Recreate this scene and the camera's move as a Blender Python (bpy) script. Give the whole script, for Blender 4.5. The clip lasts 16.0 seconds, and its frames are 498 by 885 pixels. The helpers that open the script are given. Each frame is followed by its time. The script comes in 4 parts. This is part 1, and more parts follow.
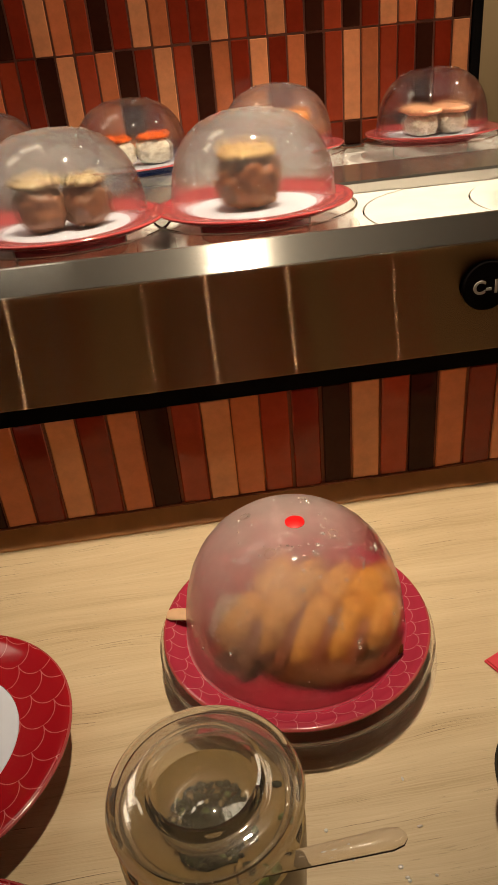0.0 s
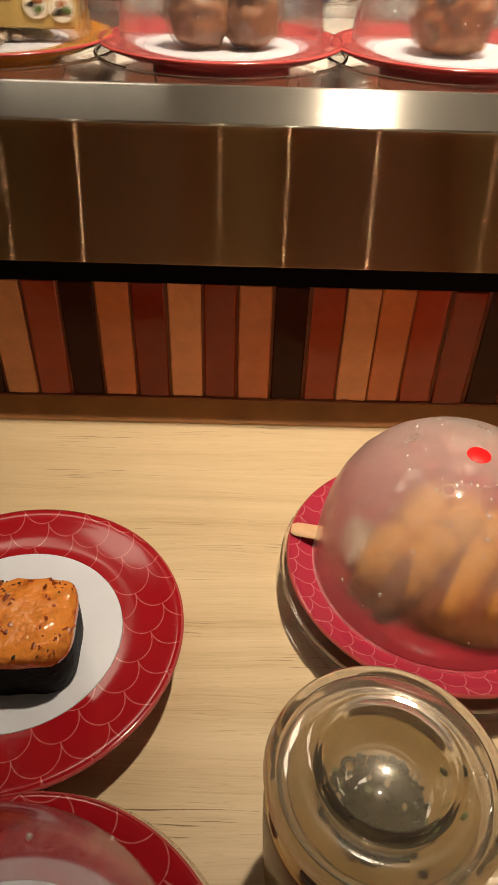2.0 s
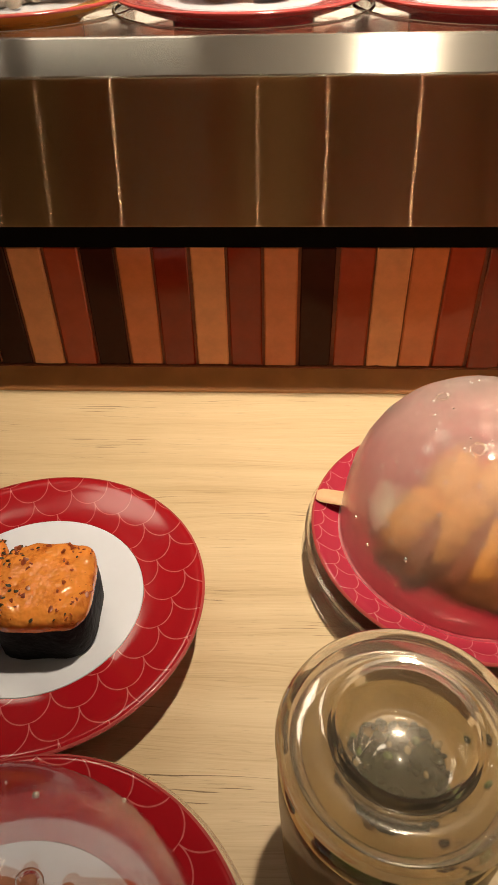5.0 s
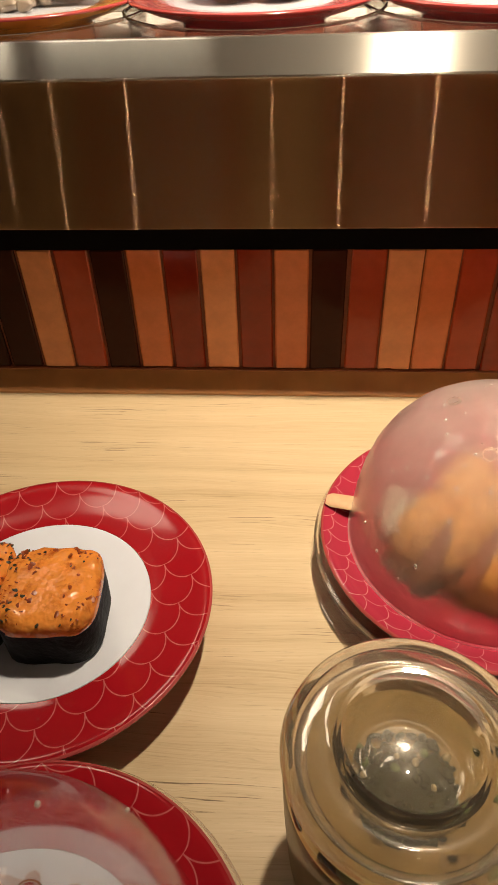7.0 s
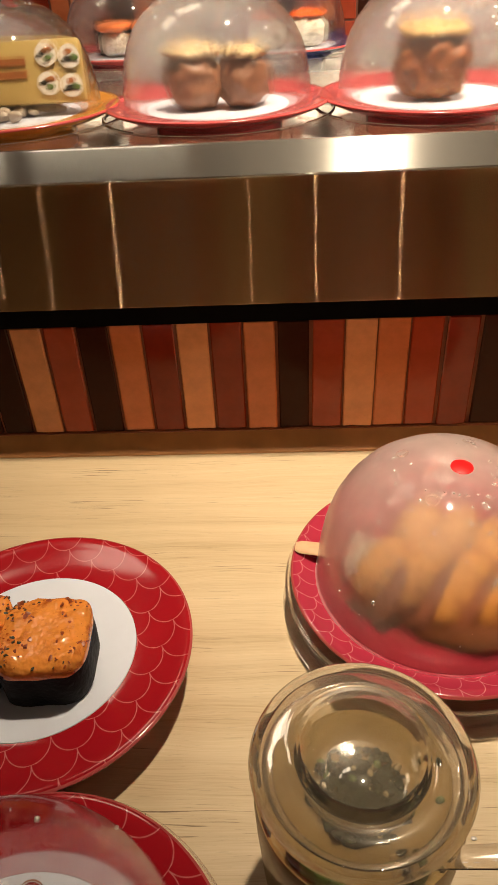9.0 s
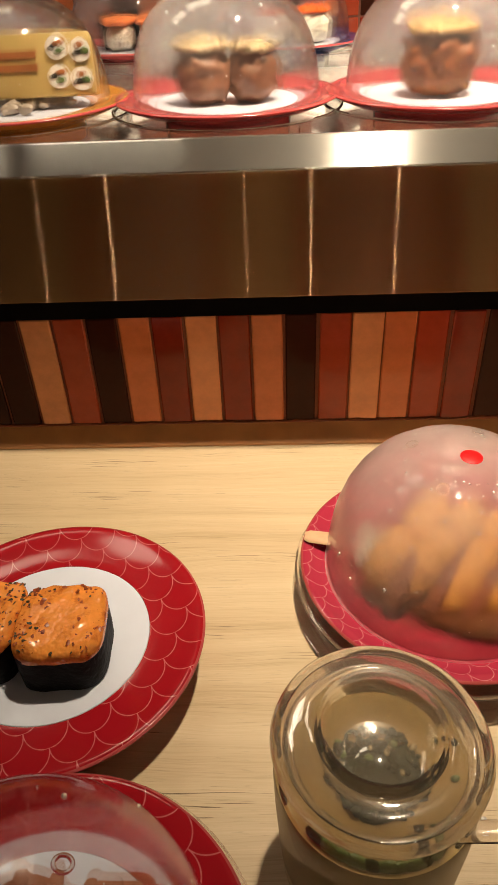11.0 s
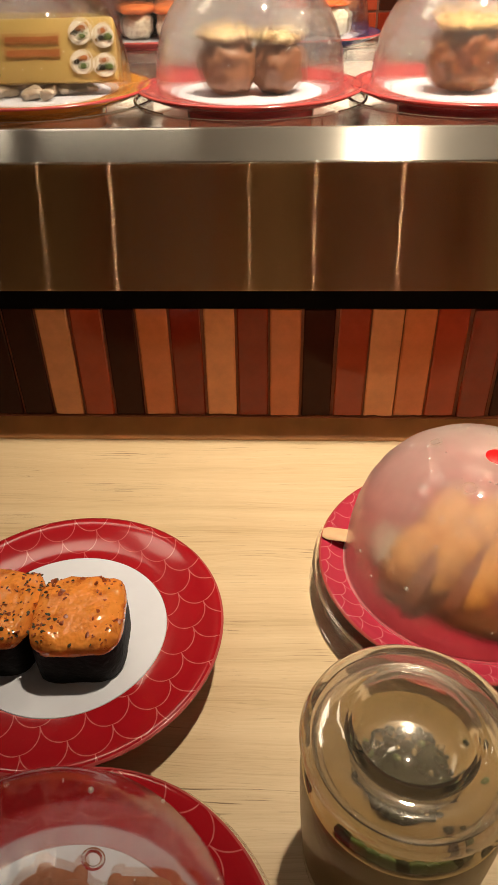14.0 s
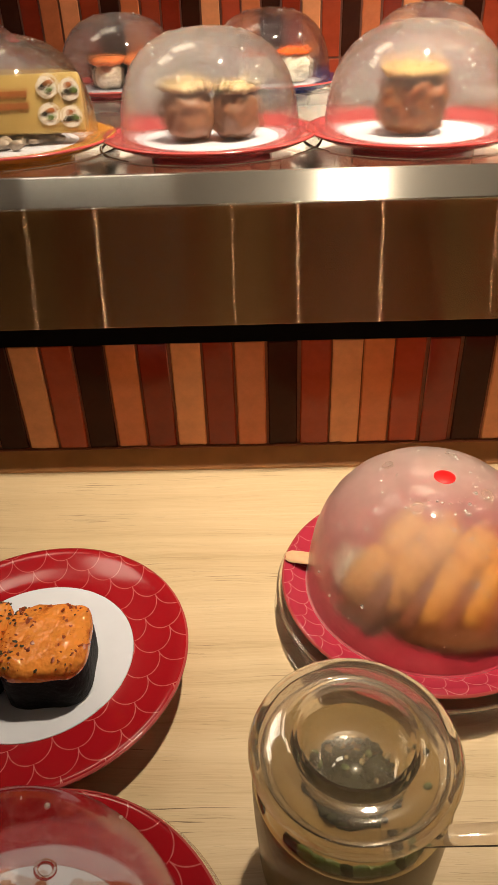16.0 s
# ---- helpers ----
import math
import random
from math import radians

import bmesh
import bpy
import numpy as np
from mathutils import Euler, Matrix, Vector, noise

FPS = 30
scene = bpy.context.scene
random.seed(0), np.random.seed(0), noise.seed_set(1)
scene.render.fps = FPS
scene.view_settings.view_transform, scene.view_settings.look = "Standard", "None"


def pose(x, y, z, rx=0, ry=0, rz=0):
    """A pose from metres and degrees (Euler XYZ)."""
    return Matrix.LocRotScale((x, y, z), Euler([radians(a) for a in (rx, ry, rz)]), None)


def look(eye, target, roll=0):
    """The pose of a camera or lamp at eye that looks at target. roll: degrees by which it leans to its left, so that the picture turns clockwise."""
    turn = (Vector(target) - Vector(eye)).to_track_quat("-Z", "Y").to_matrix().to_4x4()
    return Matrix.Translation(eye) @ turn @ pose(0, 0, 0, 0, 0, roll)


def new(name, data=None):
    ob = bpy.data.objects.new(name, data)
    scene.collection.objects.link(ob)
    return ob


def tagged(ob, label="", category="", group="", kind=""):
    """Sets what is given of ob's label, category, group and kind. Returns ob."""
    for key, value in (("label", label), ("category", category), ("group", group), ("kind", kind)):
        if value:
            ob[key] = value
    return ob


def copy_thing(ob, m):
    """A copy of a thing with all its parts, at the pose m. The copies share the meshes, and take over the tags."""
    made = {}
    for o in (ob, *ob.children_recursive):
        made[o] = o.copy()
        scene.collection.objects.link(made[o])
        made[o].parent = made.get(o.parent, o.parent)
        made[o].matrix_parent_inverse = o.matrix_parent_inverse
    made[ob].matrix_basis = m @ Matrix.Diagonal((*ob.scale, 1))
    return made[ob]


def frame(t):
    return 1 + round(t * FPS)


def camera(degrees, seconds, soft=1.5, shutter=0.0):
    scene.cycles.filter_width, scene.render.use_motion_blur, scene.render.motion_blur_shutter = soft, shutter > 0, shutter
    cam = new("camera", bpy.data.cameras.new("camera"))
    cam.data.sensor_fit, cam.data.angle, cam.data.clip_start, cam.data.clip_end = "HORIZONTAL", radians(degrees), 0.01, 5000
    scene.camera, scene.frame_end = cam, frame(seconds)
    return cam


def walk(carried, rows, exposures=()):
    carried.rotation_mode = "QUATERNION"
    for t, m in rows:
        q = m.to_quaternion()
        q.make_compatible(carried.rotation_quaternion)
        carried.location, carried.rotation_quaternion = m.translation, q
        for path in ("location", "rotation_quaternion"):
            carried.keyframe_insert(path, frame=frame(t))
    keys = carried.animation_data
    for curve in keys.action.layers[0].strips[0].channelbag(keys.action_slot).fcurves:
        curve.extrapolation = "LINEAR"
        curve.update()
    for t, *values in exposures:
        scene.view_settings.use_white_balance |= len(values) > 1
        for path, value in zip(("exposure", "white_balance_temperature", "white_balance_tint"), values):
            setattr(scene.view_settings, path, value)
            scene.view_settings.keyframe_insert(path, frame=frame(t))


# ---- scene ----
cam = camera(39.2, 16.0, soft=1.2)
PATH = [
    (0, (-0.003, 0.012, 0.34), (0.134, 1.745, -0.649), -5.6),
    (0.5, (-0.024, 0.008, 0.339), (0.157, 1.705, -0.704), -2.8),
    (1, (-0.043, 0.051, 0.324), (0.035, 1.681, -0.832), -2.1),
    (1.5, (-0.06, 0.073, 0.31), (-0.014, 1.633, -0.94), 0.6),
    (2, (-0.069, 0.078, 0.311), (-0.041, 1.634, -0.945), 2.0),
    (2.5, (-0.056, 0.076, 0.307), (-0.029, 1.621, -0.962), -0.1),
    (3, (-0.062, 0.074, 0.307), (-0.064, 1.625, -0.957), 0.5),
    (3.5, (-0.064, 0.084, 0.3), (-0.094, 1.607, -0.996), 0.3),
    (4, (-0.059, 0.081, 0.298), (-0.098, 1.607, -0.994), -0.4),
    (4.5, (-0.058, 0.081, 0.297), (-0.133, 1.598, -1.004), -1.2),
    (5, (-0.058, 0.08, 0.297), (-0.152, 1.601, -0.998), -1.5),
    (7.5, (-0.055, 0.084, 0.296), (-0.203, 1.605, -0.994), -2.7),
    (8, (-0.055, 0.079, 0.299), (-0.215, 1.611, -0.976), -2.9),
    (8.5, (-0.059, 0.071, 0.306), (-0.223, 1.63, -0.936), -2.7),
    (9, (-0.044, 0.053, 0.32), (-0.145, 1.675, -0.846), -3.3),
    (9.5, (-0.046, 0.043, 0.325), (-0.115, 1.685, -0.814), -2.6),
    (10, (-0.051, 0.044, 0.323), (-0.128, 1.675, -0.832), -2.7),
    (12.5, (-0.058, 0.048, 0.318), (-0.14, 1.661, -0.863), -2.5),
    (13, (-0.064, 0.049, 0.315), (-0.142, 1.657, -0.871), -2.0),
    (13.5, (-0.069, 0.05, 0.314), (-0.151, 1.651, -0.883), -1.7),
    (14, (-0.069, 0.048, 0.318), (-0.136, 1.659, -0.865), -1.0),
    (14.5, (-0.071, 0.048, 0.32), (-0.141, 1.662, -0.859), -0.6),
    (15, (-0.061, 0.044, 0.32), (-0.124, 1.671, -0.841), -1.5),
    (15.5, (-0.053, 0.042, 0.321), (-0.097, 1.676, -0.832), -2.1),
    (16, (-0.05, 0.034, 0.325), (-0.097, 1.697, -0.784), -2.1),
]
walk(cam, [(t, look(eye, target, roll)) for t, eye, target, roll in PATH], [(0, -0.52), (0.5, -0.53), (1.0, -0.5), (1.5, -0.31), (2.0, -0.22), (3.0, -0.13), (4.5, 0.05), (16, 0.06)])

# ---- world, lamps, exposure ----
scene.view_settings.exposure = 0.0
world = bpy.data.worlds.new("world")
world.use_nodes = True
world.node_tree.nodes["Background"].inputs["Color"].default_value = (0.05, 0.03, 0.015, 1)
world.node_tree.nodes["Background"].inputs["Strength"].default_value = 0.0
scene.world = world

WARM = (1.0, 0.81, 0.575)
CEILING = 1.45          # height over the counter top
FLOOR = -0.75


def spot(x, y, z, watts, cone=110, size=0.03, blend=0.6, target=None):
    data = bpy.data.lights.new("spot_or_fill", "SPOT")
    data.energy, data.color, data.shadow_soft_size = watts, WARM, size
    data.spot_size, data.spot_blend = radians(cone), blend
    lamp = new("spot_or_fill", data)
    lamp.matrix_world = look((x, y, z), target or (x, y - 0.001, z - 1))
    return lamp


MAIN = (0.11, 0.455)
LAMP_Z = 1.05           # the spotlights hang on short cords over the conveyor edge
spot(MAIN[0], MAIN[1], LAMP_Z - 0.012, 78, cone=66, size=0.02, blend=1.0, target=(0.09, 0.60, 0.2))
# Added side spot, a weak fill for the right end.
spot(1.05, MAIN[1], LAMP_Z - 0.012, 2.5, cone=110, size=0.02)
# Added lamp, out of view, to brighten the far lane and upper tiles.
spot(1.15, 0.9, CEILING - 0.03, 105, cone=43, target=(0.36, 1.04, 0.35))
# Two unseen fill spots, added to lift the tiles and steel front.
spot(2.0, -1.0, CEILING - 0.03, 11, cone=140)
spot(-2.1, -1.6, CEILING - 0.03, 9, cone=140)

# ---- materials ----


class Nodes:
    """A short way to write node materials."""

    def __init__(self, name):
        self.mat = bpy.data.materials.new(name)
        self.mat.use_nodes = True
        self.tree = self.mat.node_tree
        self.tree.nodes.clear()
        self.out = self.tree.nodes.new("ShaderNodeOutputMaterial")

    def put(self, socket, value):
        if isinstance(value, bpy.types.NodeSocket):
            self.tree.links.new(value, socket)
        elif isinstance(value, (tuple, list)) and len(value) == 3 and socket.type == "RGBA":
            socket.default_value = (*value, 1)
        else:
            socket.default_value = value

    def node(self, kind, out=0, props=None, **ins):
        n = self.tree.nodes.new(kind)
        for k, v in (props or {}).items():
            if k == "operation":
                n.operation = v
            elif k == "data_type":
                n.data_type = v
            elif k == "blend_type":
                n.blend_type = v
            elif k == "noise_dimensions":
                n.noise_dimensions = v
            elif k == "feature":
                n.feature = v
            elif k == "uv_map":
                n.direction_type, n.uv_map = "UV_MAP", v
            elif k == "distribution":
                n.distribution = v
        for k, v in ins.items():
            key = k.replace("_", " ")
            self.put(n.inputs[int(k[1:])] if k[0] == "i" and k[1:].isdigit() else n.inputs[key], v)
        return n.outputs[out]

    def math(self, op, a, b=0.0, c=0.0):
        return self.node("ShaderNodeMath", props={"operation": op}, i0=a, i1=b, i2=c)

    def coords(self, scale=(1, 1, 1), kind=3):
        tc = self.tree.nodes.new("ShaderNodeTexCoord").outputs[kind]
        return self.node("ShaderNodeMapping", Vector=tc, Scale=scale)

    def noise(self, vec, scale, detail=3.0, rough=0.5, out=0):
        return self.node("ShaderNodeTexNoise", out=out, Vector=vec, Scale=scale, Detail=detail, Roughness=rough)

    def ramp(self, fac, stops):
        n = self.tree.nodes.new("ShaderNodeValToRGB")
        el = n.color_ramp.elements
        el[0].position, el[0].color = stops[0][0], (*stops[0][1], 1)
        el[1].position, el[1].color = stops[-1][0], (*stops[-1][1], 1)
        for p, col in stops[1:-1]:
            e = el.new(p)
            e.color = (*col, 1)
        self.put(n.inputs[0], fac)
        return n.outputs[0]

    def mix(self, fac, a, b, blend="MIX"):
        n = self.tree.nodes.new("ShaderNodeMix")
        n.data_type, n.blend_type = "RGBA", blend
        self.put(n.inputs[0], fac), self.put(n.inputs[6], a), self.put(n.inputs[7], b)
        return n.outputs[2]

    def bump(self, height, strength=0.3, distance=0.001):
        return self.node("ShaderNodeBump", Height=height, Strength=strength, Distance=distance)

    def principled(self, **ins):
        return self.node("ShaderNodeBsdfPrincipled", **ins)

    def mixed(self, fac, a, b):
        n = self.tree.nodes.new("ShaderNodeMixShader")
        self.put(n.inputs[0], fac), self.put(n.inputs[1], a), self.put(n.inputs[2], b)
        return n.outputs[0]

    def done(self, shader):
        self.tree.links.new(shader, self.out.inputs[0])
        return self.mat


def plain(name, colour, rough=0.5, metal=0.0, vary=0.15, scale=60.0, bump=0.0, coat=0.0, sub=0.0, spec=0.5):
    m = Nodes(name)
    v = m.coords()
    n = m.noise(v, scale)
    n2 = m.noise(v, scale * 0.13)
    f = m.math("ADD", m.math("MULTIPLY", n, 0.6), m.math("MULTIPLY", n2, 0.4))
    dark = tuple(c * (1 - vary) for c in colour)
    light = tuple(min(1, c * (1 + vary)) for c in colour)
    col = m.ramp(f, [(0.3, dark), (0.7, light)])
    ins = dict(Base_Color=col, Roughness=m.math("ADD", m.math("MULTIPLY", n2, 0.15), rough - 0.07), Metallic=metal, Coat_Weight=coat, Specular_IOR_Level=spec)
    if sub:
        ins["Subsurface_Weight"], ins["Subsurface_Radius"], ins["Subsurface_Scale"] = sub, (0.006, 0.003, 0.0015), 1.0
    if bump:
        ins["Normal"] = m.bump(n, bump, 0.002)
    return m.done(m.principled(**ins))


def wood_material(name, light, mid, dark, rough=0.42):
    """Pale timber with its grain along x, fine pores and a few dark checks."""
    m = Nodes(name)
    warp = m.noise(m.coords((1.2, 5, 5)), 3.0, 3)
    tc = m.coords()
    vec = m.node("ShaderNodeVectorMath", props={"operation": "ADD"}, i0=tc, i1=m.node("ShaderNodeCombineXYZ", X=0.0, Y=m.math("MULTIPLY", warp, 0.03), Z=0.0))
    band = m.noise(m.node("ShaderNodeMapping", Vector=vec, Scale=(1.6, 60, 60)), 1.0, 5, 0.6)
    fine = m.noise(m.node("ShaderNodeMapping", Vector=vec, Scale=(22, 1500, 1500)), 1.0, 3, 0.7)
    col = m.ramp(m.math("ADD", m.math("MULTIPLY", band, 0.6), m.math("MULTIPLY", fine, 0.4)), [(0.3, dark), (0.46, mid), (0.64, light)])
    pores = m.noise(m.node("ShaderNodeMapping", Vector=vec, Scale=(75, 1100, 1100)), 1.0, 2, 0.5)
    pore = m.ramp(pores, [(0.63, (0, 0, 0)), (0.72, (1, 1, 1))])
    cracks = m.noise(m.node("ShaderNodeMapping", Vector=vec, Scale=(15, 1150, 1150)), 1.0, 4, 0.66)
    where = m.noise(m.node("ShaderNodeMapping", Vector=vec, Scale=(7, 42, 42)), 1.0, 2, 0.5)
    crack = m.ramp(m.math("ADD", cracks, m.math("MULTIPLY", m.math("SUBTRACT", where, 0.5), 0.42)), [(0.655, (0, 0, 0)), (0.69, (1, 1, 1))])
    col = m.mix(m.math("MULTIPLY", pore, 0.2), col, tuple(c * 0.4 for c in dark))
    col = m.mix(m.math("MULTIPLY", crack, 0.85), col, (0.075, 0.036, 0.012))
    stain = m.noise(m.coords((1, 1, 1)), 7.0, 4)
    col = m.mix(m.ramp(stain, [(0.45, (0, 0, 0)), (0.8, (0.36, 0.36, 0.36))]), col, dark)
    h = m.math("SUBTRACT", m.math("MULTIPLY", fine, 0.3), m.math("ADD", crack, pore))
    r = m.math("ADD", m.math("MULTIPLY", stain, 0.2), rough - 0.1)
    return m.done(m.principled(Base_Color=col, Roughness=r, Normal=m.bump(h, 0.4, 0.0007), Specular_IOR_Level=0.4))


def steel_material(name, colour, rough, spread, smear=0.12, haze=0.0):
    """Brushed stainless steel, the brushing along x."""
    m = Nodes(name)
    line = m.noise(m.coords((3, 1800, 1800)), 1.0, 2, 0.6)
    blot = m.noise(m.coords((3, 9, 9)), 2.0, 3)
    scratch = m.noise(m.coords((60, 900, 500)), 1.0, 2, 0.5)
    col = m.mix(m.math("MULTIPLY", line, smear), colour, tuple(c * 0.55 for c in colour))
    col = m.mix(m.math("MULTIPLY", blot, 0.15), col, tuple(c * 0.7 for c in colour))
    tan = m.node("ShaderNodeTangent", props={"uv_map": "brush"})
    r = m.math("ADD", rough, m.math("MULTIPLY", m.math("SUBTRACT", scratch, 0.5), 0.02))
    a = m.node("ShaderNodeBsdfAnisotropic", props={"distribution": "GGX"}, Color=col, Roughness=r, Anisotropy=spread, Rotation=BRUSH, Tangent=tan)
    if haze:
        a = m.mixed(haze, a, m.node("ShaderNodeBsdfAnisotropic", Color=col, Roughness=0.62, Anisotropy=0.3, Rotation=BRUSH, Tangent=tan))
    return m.done(a)


def scale_print(name, ground, line, width=0.0188, rough=0.1):
    """Glazed plate rim printed with rows of thin fish-scale arcs."""
    m = Nodes(name)
    sep = m.tree.nodes.new("ShaderNodeSeparateXYZ")
    m.put(sep.inputs[0], m.coords())
    r = width / 2
    yy = m.math("DIVIDE", m.math("ADD", sep.outputs[1], 1.0), r * 1.25)
    j = m.math("FLOOR", yy)
    fy = m.math("SUBTRACT", yy, j)
    odd = m.math("MULTIPLY", m.math("MODULO", j, 2.0), 0.5)
    xx = m.math("ADD", m.math("DIVIDE", m.math("ADD", sep.outputs[0], 1.0), width), odd)
    dx = m.math("MULTIPLY", m.math("SUBTRACT", m.math("FRACT", xx), 0.5), 2.0)
    up = m.math("SUBTRACT", 1.0, fy)
    d = m.math("SQRT", m.math("ADD", m.math("MULTIPLY", dx, dx), m.math("MULTIPLY", up, up)))
    d = m.math("ABSOLUTE", m.math("SUBTRACT", d, 1.0))
    on = m.ramp(d, [(0.012, (1, 1, 1)), (0.034, (0, 0, 0))])
    blot = m.noise(m.coords(), 55.0, 4)
    worn = m.noise(m.coords(), 420.0, 2)
    base = m.mix(m.math("MULTIPLY", blot, 0.5), ground, tuple(c * 0.72 for c in ground))
    f = m.math("MULTIPLY", on, m.math("ADD", 0.1, m.math("MULTIPLY", worn, 0.6)))
    col = m.mix(f, base, line)
    return m.done(m.principled(Base_Color=col, Roughness=m.math("ADD", rough - 0.04, m.math("MULTIPLY", blot, 0.1)), Coat_Weight=0.3, Coat_Roughness=0.08))


def sheen(m, low=0.045):
    """Gloss that rises towards the rim, as on any smooth clear skin."""
    facing = m.node("ShaderNodeLayerWeight", out=1, Blend=0.5)
    return m.math("ADD", low, m.math("MULTIPLY", m.math("POWER", facing, 3.5), 0.32))


def skin_gloss(m, share=0.35, normal=None):
    """Sharp reflections with a softer halo, as handled plastic has."""
    more = {"Normal": normal} if normal is not None else {}
    sharp = m.node("ShaderNodeBsdfAnisotropic", Color=(1, 1, 1), Roughness=0.035, **more)
    soft = m.node("ShaderNodeBsdfAnisotropic", Color=(1, 1, 1), Roughness=0.5, **more)
    return m.mixed(share, sharp, soft)


def cover_material(name, fog, tint=(0.86, 0.84, 0.82), low=0.1, seed=0.0, blur=0.0, low_gloss=0.045, haze=0.42, halo=0.12, rise=None, side=(-0.45, 0.25)):
    """Clear plastic, misted on the inside in patches."""
    m = Nodes(name)
    tc = m.node("ShaderNodeVectorMath", props={"operation": "ADD"}, i0=m.coords(), i1=(seed, seed * 0.7, 0.0))
    patch = m.noise(tc, 16.0, 4, 0.55)
    grain = m.noise(tc, 900.0, 2, 0.6)
    spread = m.ramp(patch, [(0.3, (low, low, low)), (0.62, (1, 1, 1))])
    smear = spread
    if rise:
        sep = m.tree.nodes.new("ShaderNodeSeparateXYZ")
        m.put(sep.inputs[0], m.coords())
        lean = m.math("ADD", m.math("MULTIPLY", sep.outputs[0], side[0]), m.math("MULTIPLY", sep.outputs[1], side[1]))
        up = m.math("ADD", m.math("ADD", sep.outputs[2], lean), m.math("MULTIPLY", m.math("SUBTRACT", patch, 0.5), 0.03))
        level = m.ramp(m.math("MULTIPLY", up, 10.0), [(rise[0] * 10, (rise[2], rise[2], rise[2])), (rise[1] * 10, (1, 1, 1))])
        smear = m.math("MULTIPLY", spread, m.math("ADD", 0.5, m.math("MULTIPLY", level, 0.5)))
        spread = m.math("MULTIPLY", spread, level)
    mist = m.math("MULTIPLY", spread, m.math("ADD", 0.8, m.math("MULTIPLY", grain, 0.4)))
    mist = m.math("MULTIPLY", mist, fog)
    body = m.node("ShaderNodeBsdfTransparent", Color=(0.985, 0.98, 0.975))
    if blur:
        soft = m.node("ShaderNodeBsdfRefraction", Color=(0.97, 0.965, 0.96), Roughness=haze, IOR=1.12)
        body = m.mixed(m.math("MULTIPLY", smear, blur), body, soft)
    veil = m.mixed(0.4, m.node("ShaderNodeBsdfDiffuse", Color=tint), m.node("ShaderNodeBsdfTranslucent", Color=tint))
    body = m.mixed(mist, body, veil)
    return m.done(m.mixed(sheen(m, low_gloss), body, skin_gloss(m, halo)))


def glow(name, colour, strength):
    m = Nodes(name)
    return m.done(m.node("ShaderNodeEmission", Color=colour, Strength=strength))


def tile_material(name, colour, rough=0.1, spec=0.26):
    """Glazed finger tile: slightly mottled, each tile a shade of its own."""
    m = Nodes(name)
    info = m.tree.nodes.new("ShaderNodeObjectInfo").outputs["Random"]
    v = m.coords()
    mott = m.noise(v, 70.0, 4, 0.6)
    wave = m.noise(v, 22.0, 2)
    k = m.math("ADD", m.math("MULTIPLY", m.math("SUBTRACT", info, 0.5), 0.25), m.math("MULTIPLY", mott, 0.6))
    col = m.ramp(k, [(0.1, tuple(c * 0.8 for c in colour)), (0.5, tuple(min(1, c * 1.15) for c in colour))])
    return m.done(m.principled(Base_Color=col, Roughness=m.math("ADD", rough - 0.03, m.math("MULTIPLY", mott, 0.08)), Normal=m.bump(wave, 0.12, 0.002), Specular_IOR_Level=spec))


def rice_material():
    m = Nodes("rice")
    n = m.noise(m.coords(), 330.0, 2)
    col = m.ramp(n, [(0.3, (0.55, 0.48, 0.36)), (0.6, (0.8, 0.75, 0.64))])
    return m.done(m.principled(Base_Color=col, Roughness=0.45, Normal=m.bump(n, 0.8, 0.002), Subsurface_Weight=0.2, Subsurface_Radius=(0.004, 0.003, 0.002), Subsurface_Scale=1.0))


def speckled(name, base, fleck, dark, amount=0.6, rough=0.3, relief=0.35, grain=150.0):
    """Soft sauce or topping with herb flecks and torched spots."""
    m = Nodes(name)
    v = m.coords()
    n = m.noise(v, 140.0, 4, 0.6)
    big = m.noise(v, 45.0, 3)
    col = m.ramp(n, [(0.3, tuple(c * 0.8 for c in base)), (0.65, base)])
    spots = m.noise(v, 520.0, 2, 0.6)
    on = m.ramp(m.math("ADD", spots, m.math("MULTIPLY", m.math("SUBTRACT", big, 0.5), 0.55)), [(amount, (0, 0, 0)), (amount + 0.04, (1, 1, 1))])
    col = m.mix(on, col, fleck)
    burnt = m.ramp(m.noise(v, 95.0, 4, 0.7), [(0.52, (0, 0, 0)), (0.7, (0.8, 0.8, 0.8))])
    col = m.mix(burnt, col, dark)
    return m.done(m.principled(Base_Color=col, Roughness=rough, Normal=m.bump(m.noise(v, grain, 1), relief, 0.002), Subsurface_Weight=0.12, Subsurface_Radius=(0.004, 0.002, 0.001), Subsurface_Scale=1.0))


BRUSH = 0.0
OAK = wood_material("pale_oak", (0.66, 0.53, 0.35), (0.56, 0.43, 0.265), (0.37, 0.265, 0.145))
# Brown tint puts the reflected room into the panel's colour; lip stays grey.
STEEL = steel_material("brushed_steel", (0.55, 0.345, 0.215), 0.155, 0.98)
STEEL_LIP = steel_material("brushed_steel_lip", (0.66, 0.64, 0.6), 0.19, 0.7, 0.24, 0.06)
STEEL_TOP = plain("satin_steel", (0.5, 0.48, 0.45), 0.3, 1.0, 0.1, 40)
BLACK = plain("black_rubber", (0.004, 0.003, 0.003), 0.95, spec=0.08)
BELT = plain("pale_belt_plastic", (0.86, 0.84, 0.8), 0.25, 0.0, 0.08, 30)
TILE_COLOURS = {
    "c": tile_material("tile_sand", (0.82, 0.34, 0.155)),
    "o": tile_material("tile_terracotta", (0.66, 0.2, 0.08)),
    "r": tile_material("tile_brick_red", (0.4, 0.06, 0.024)),
    "d": tile_material("tile_oxblood", (0.26, 0.028, 0.011)),
    "b": tile_material("tile_umber_black", (0.048, 0.014, 0.008), 0.09, 0.08),
}
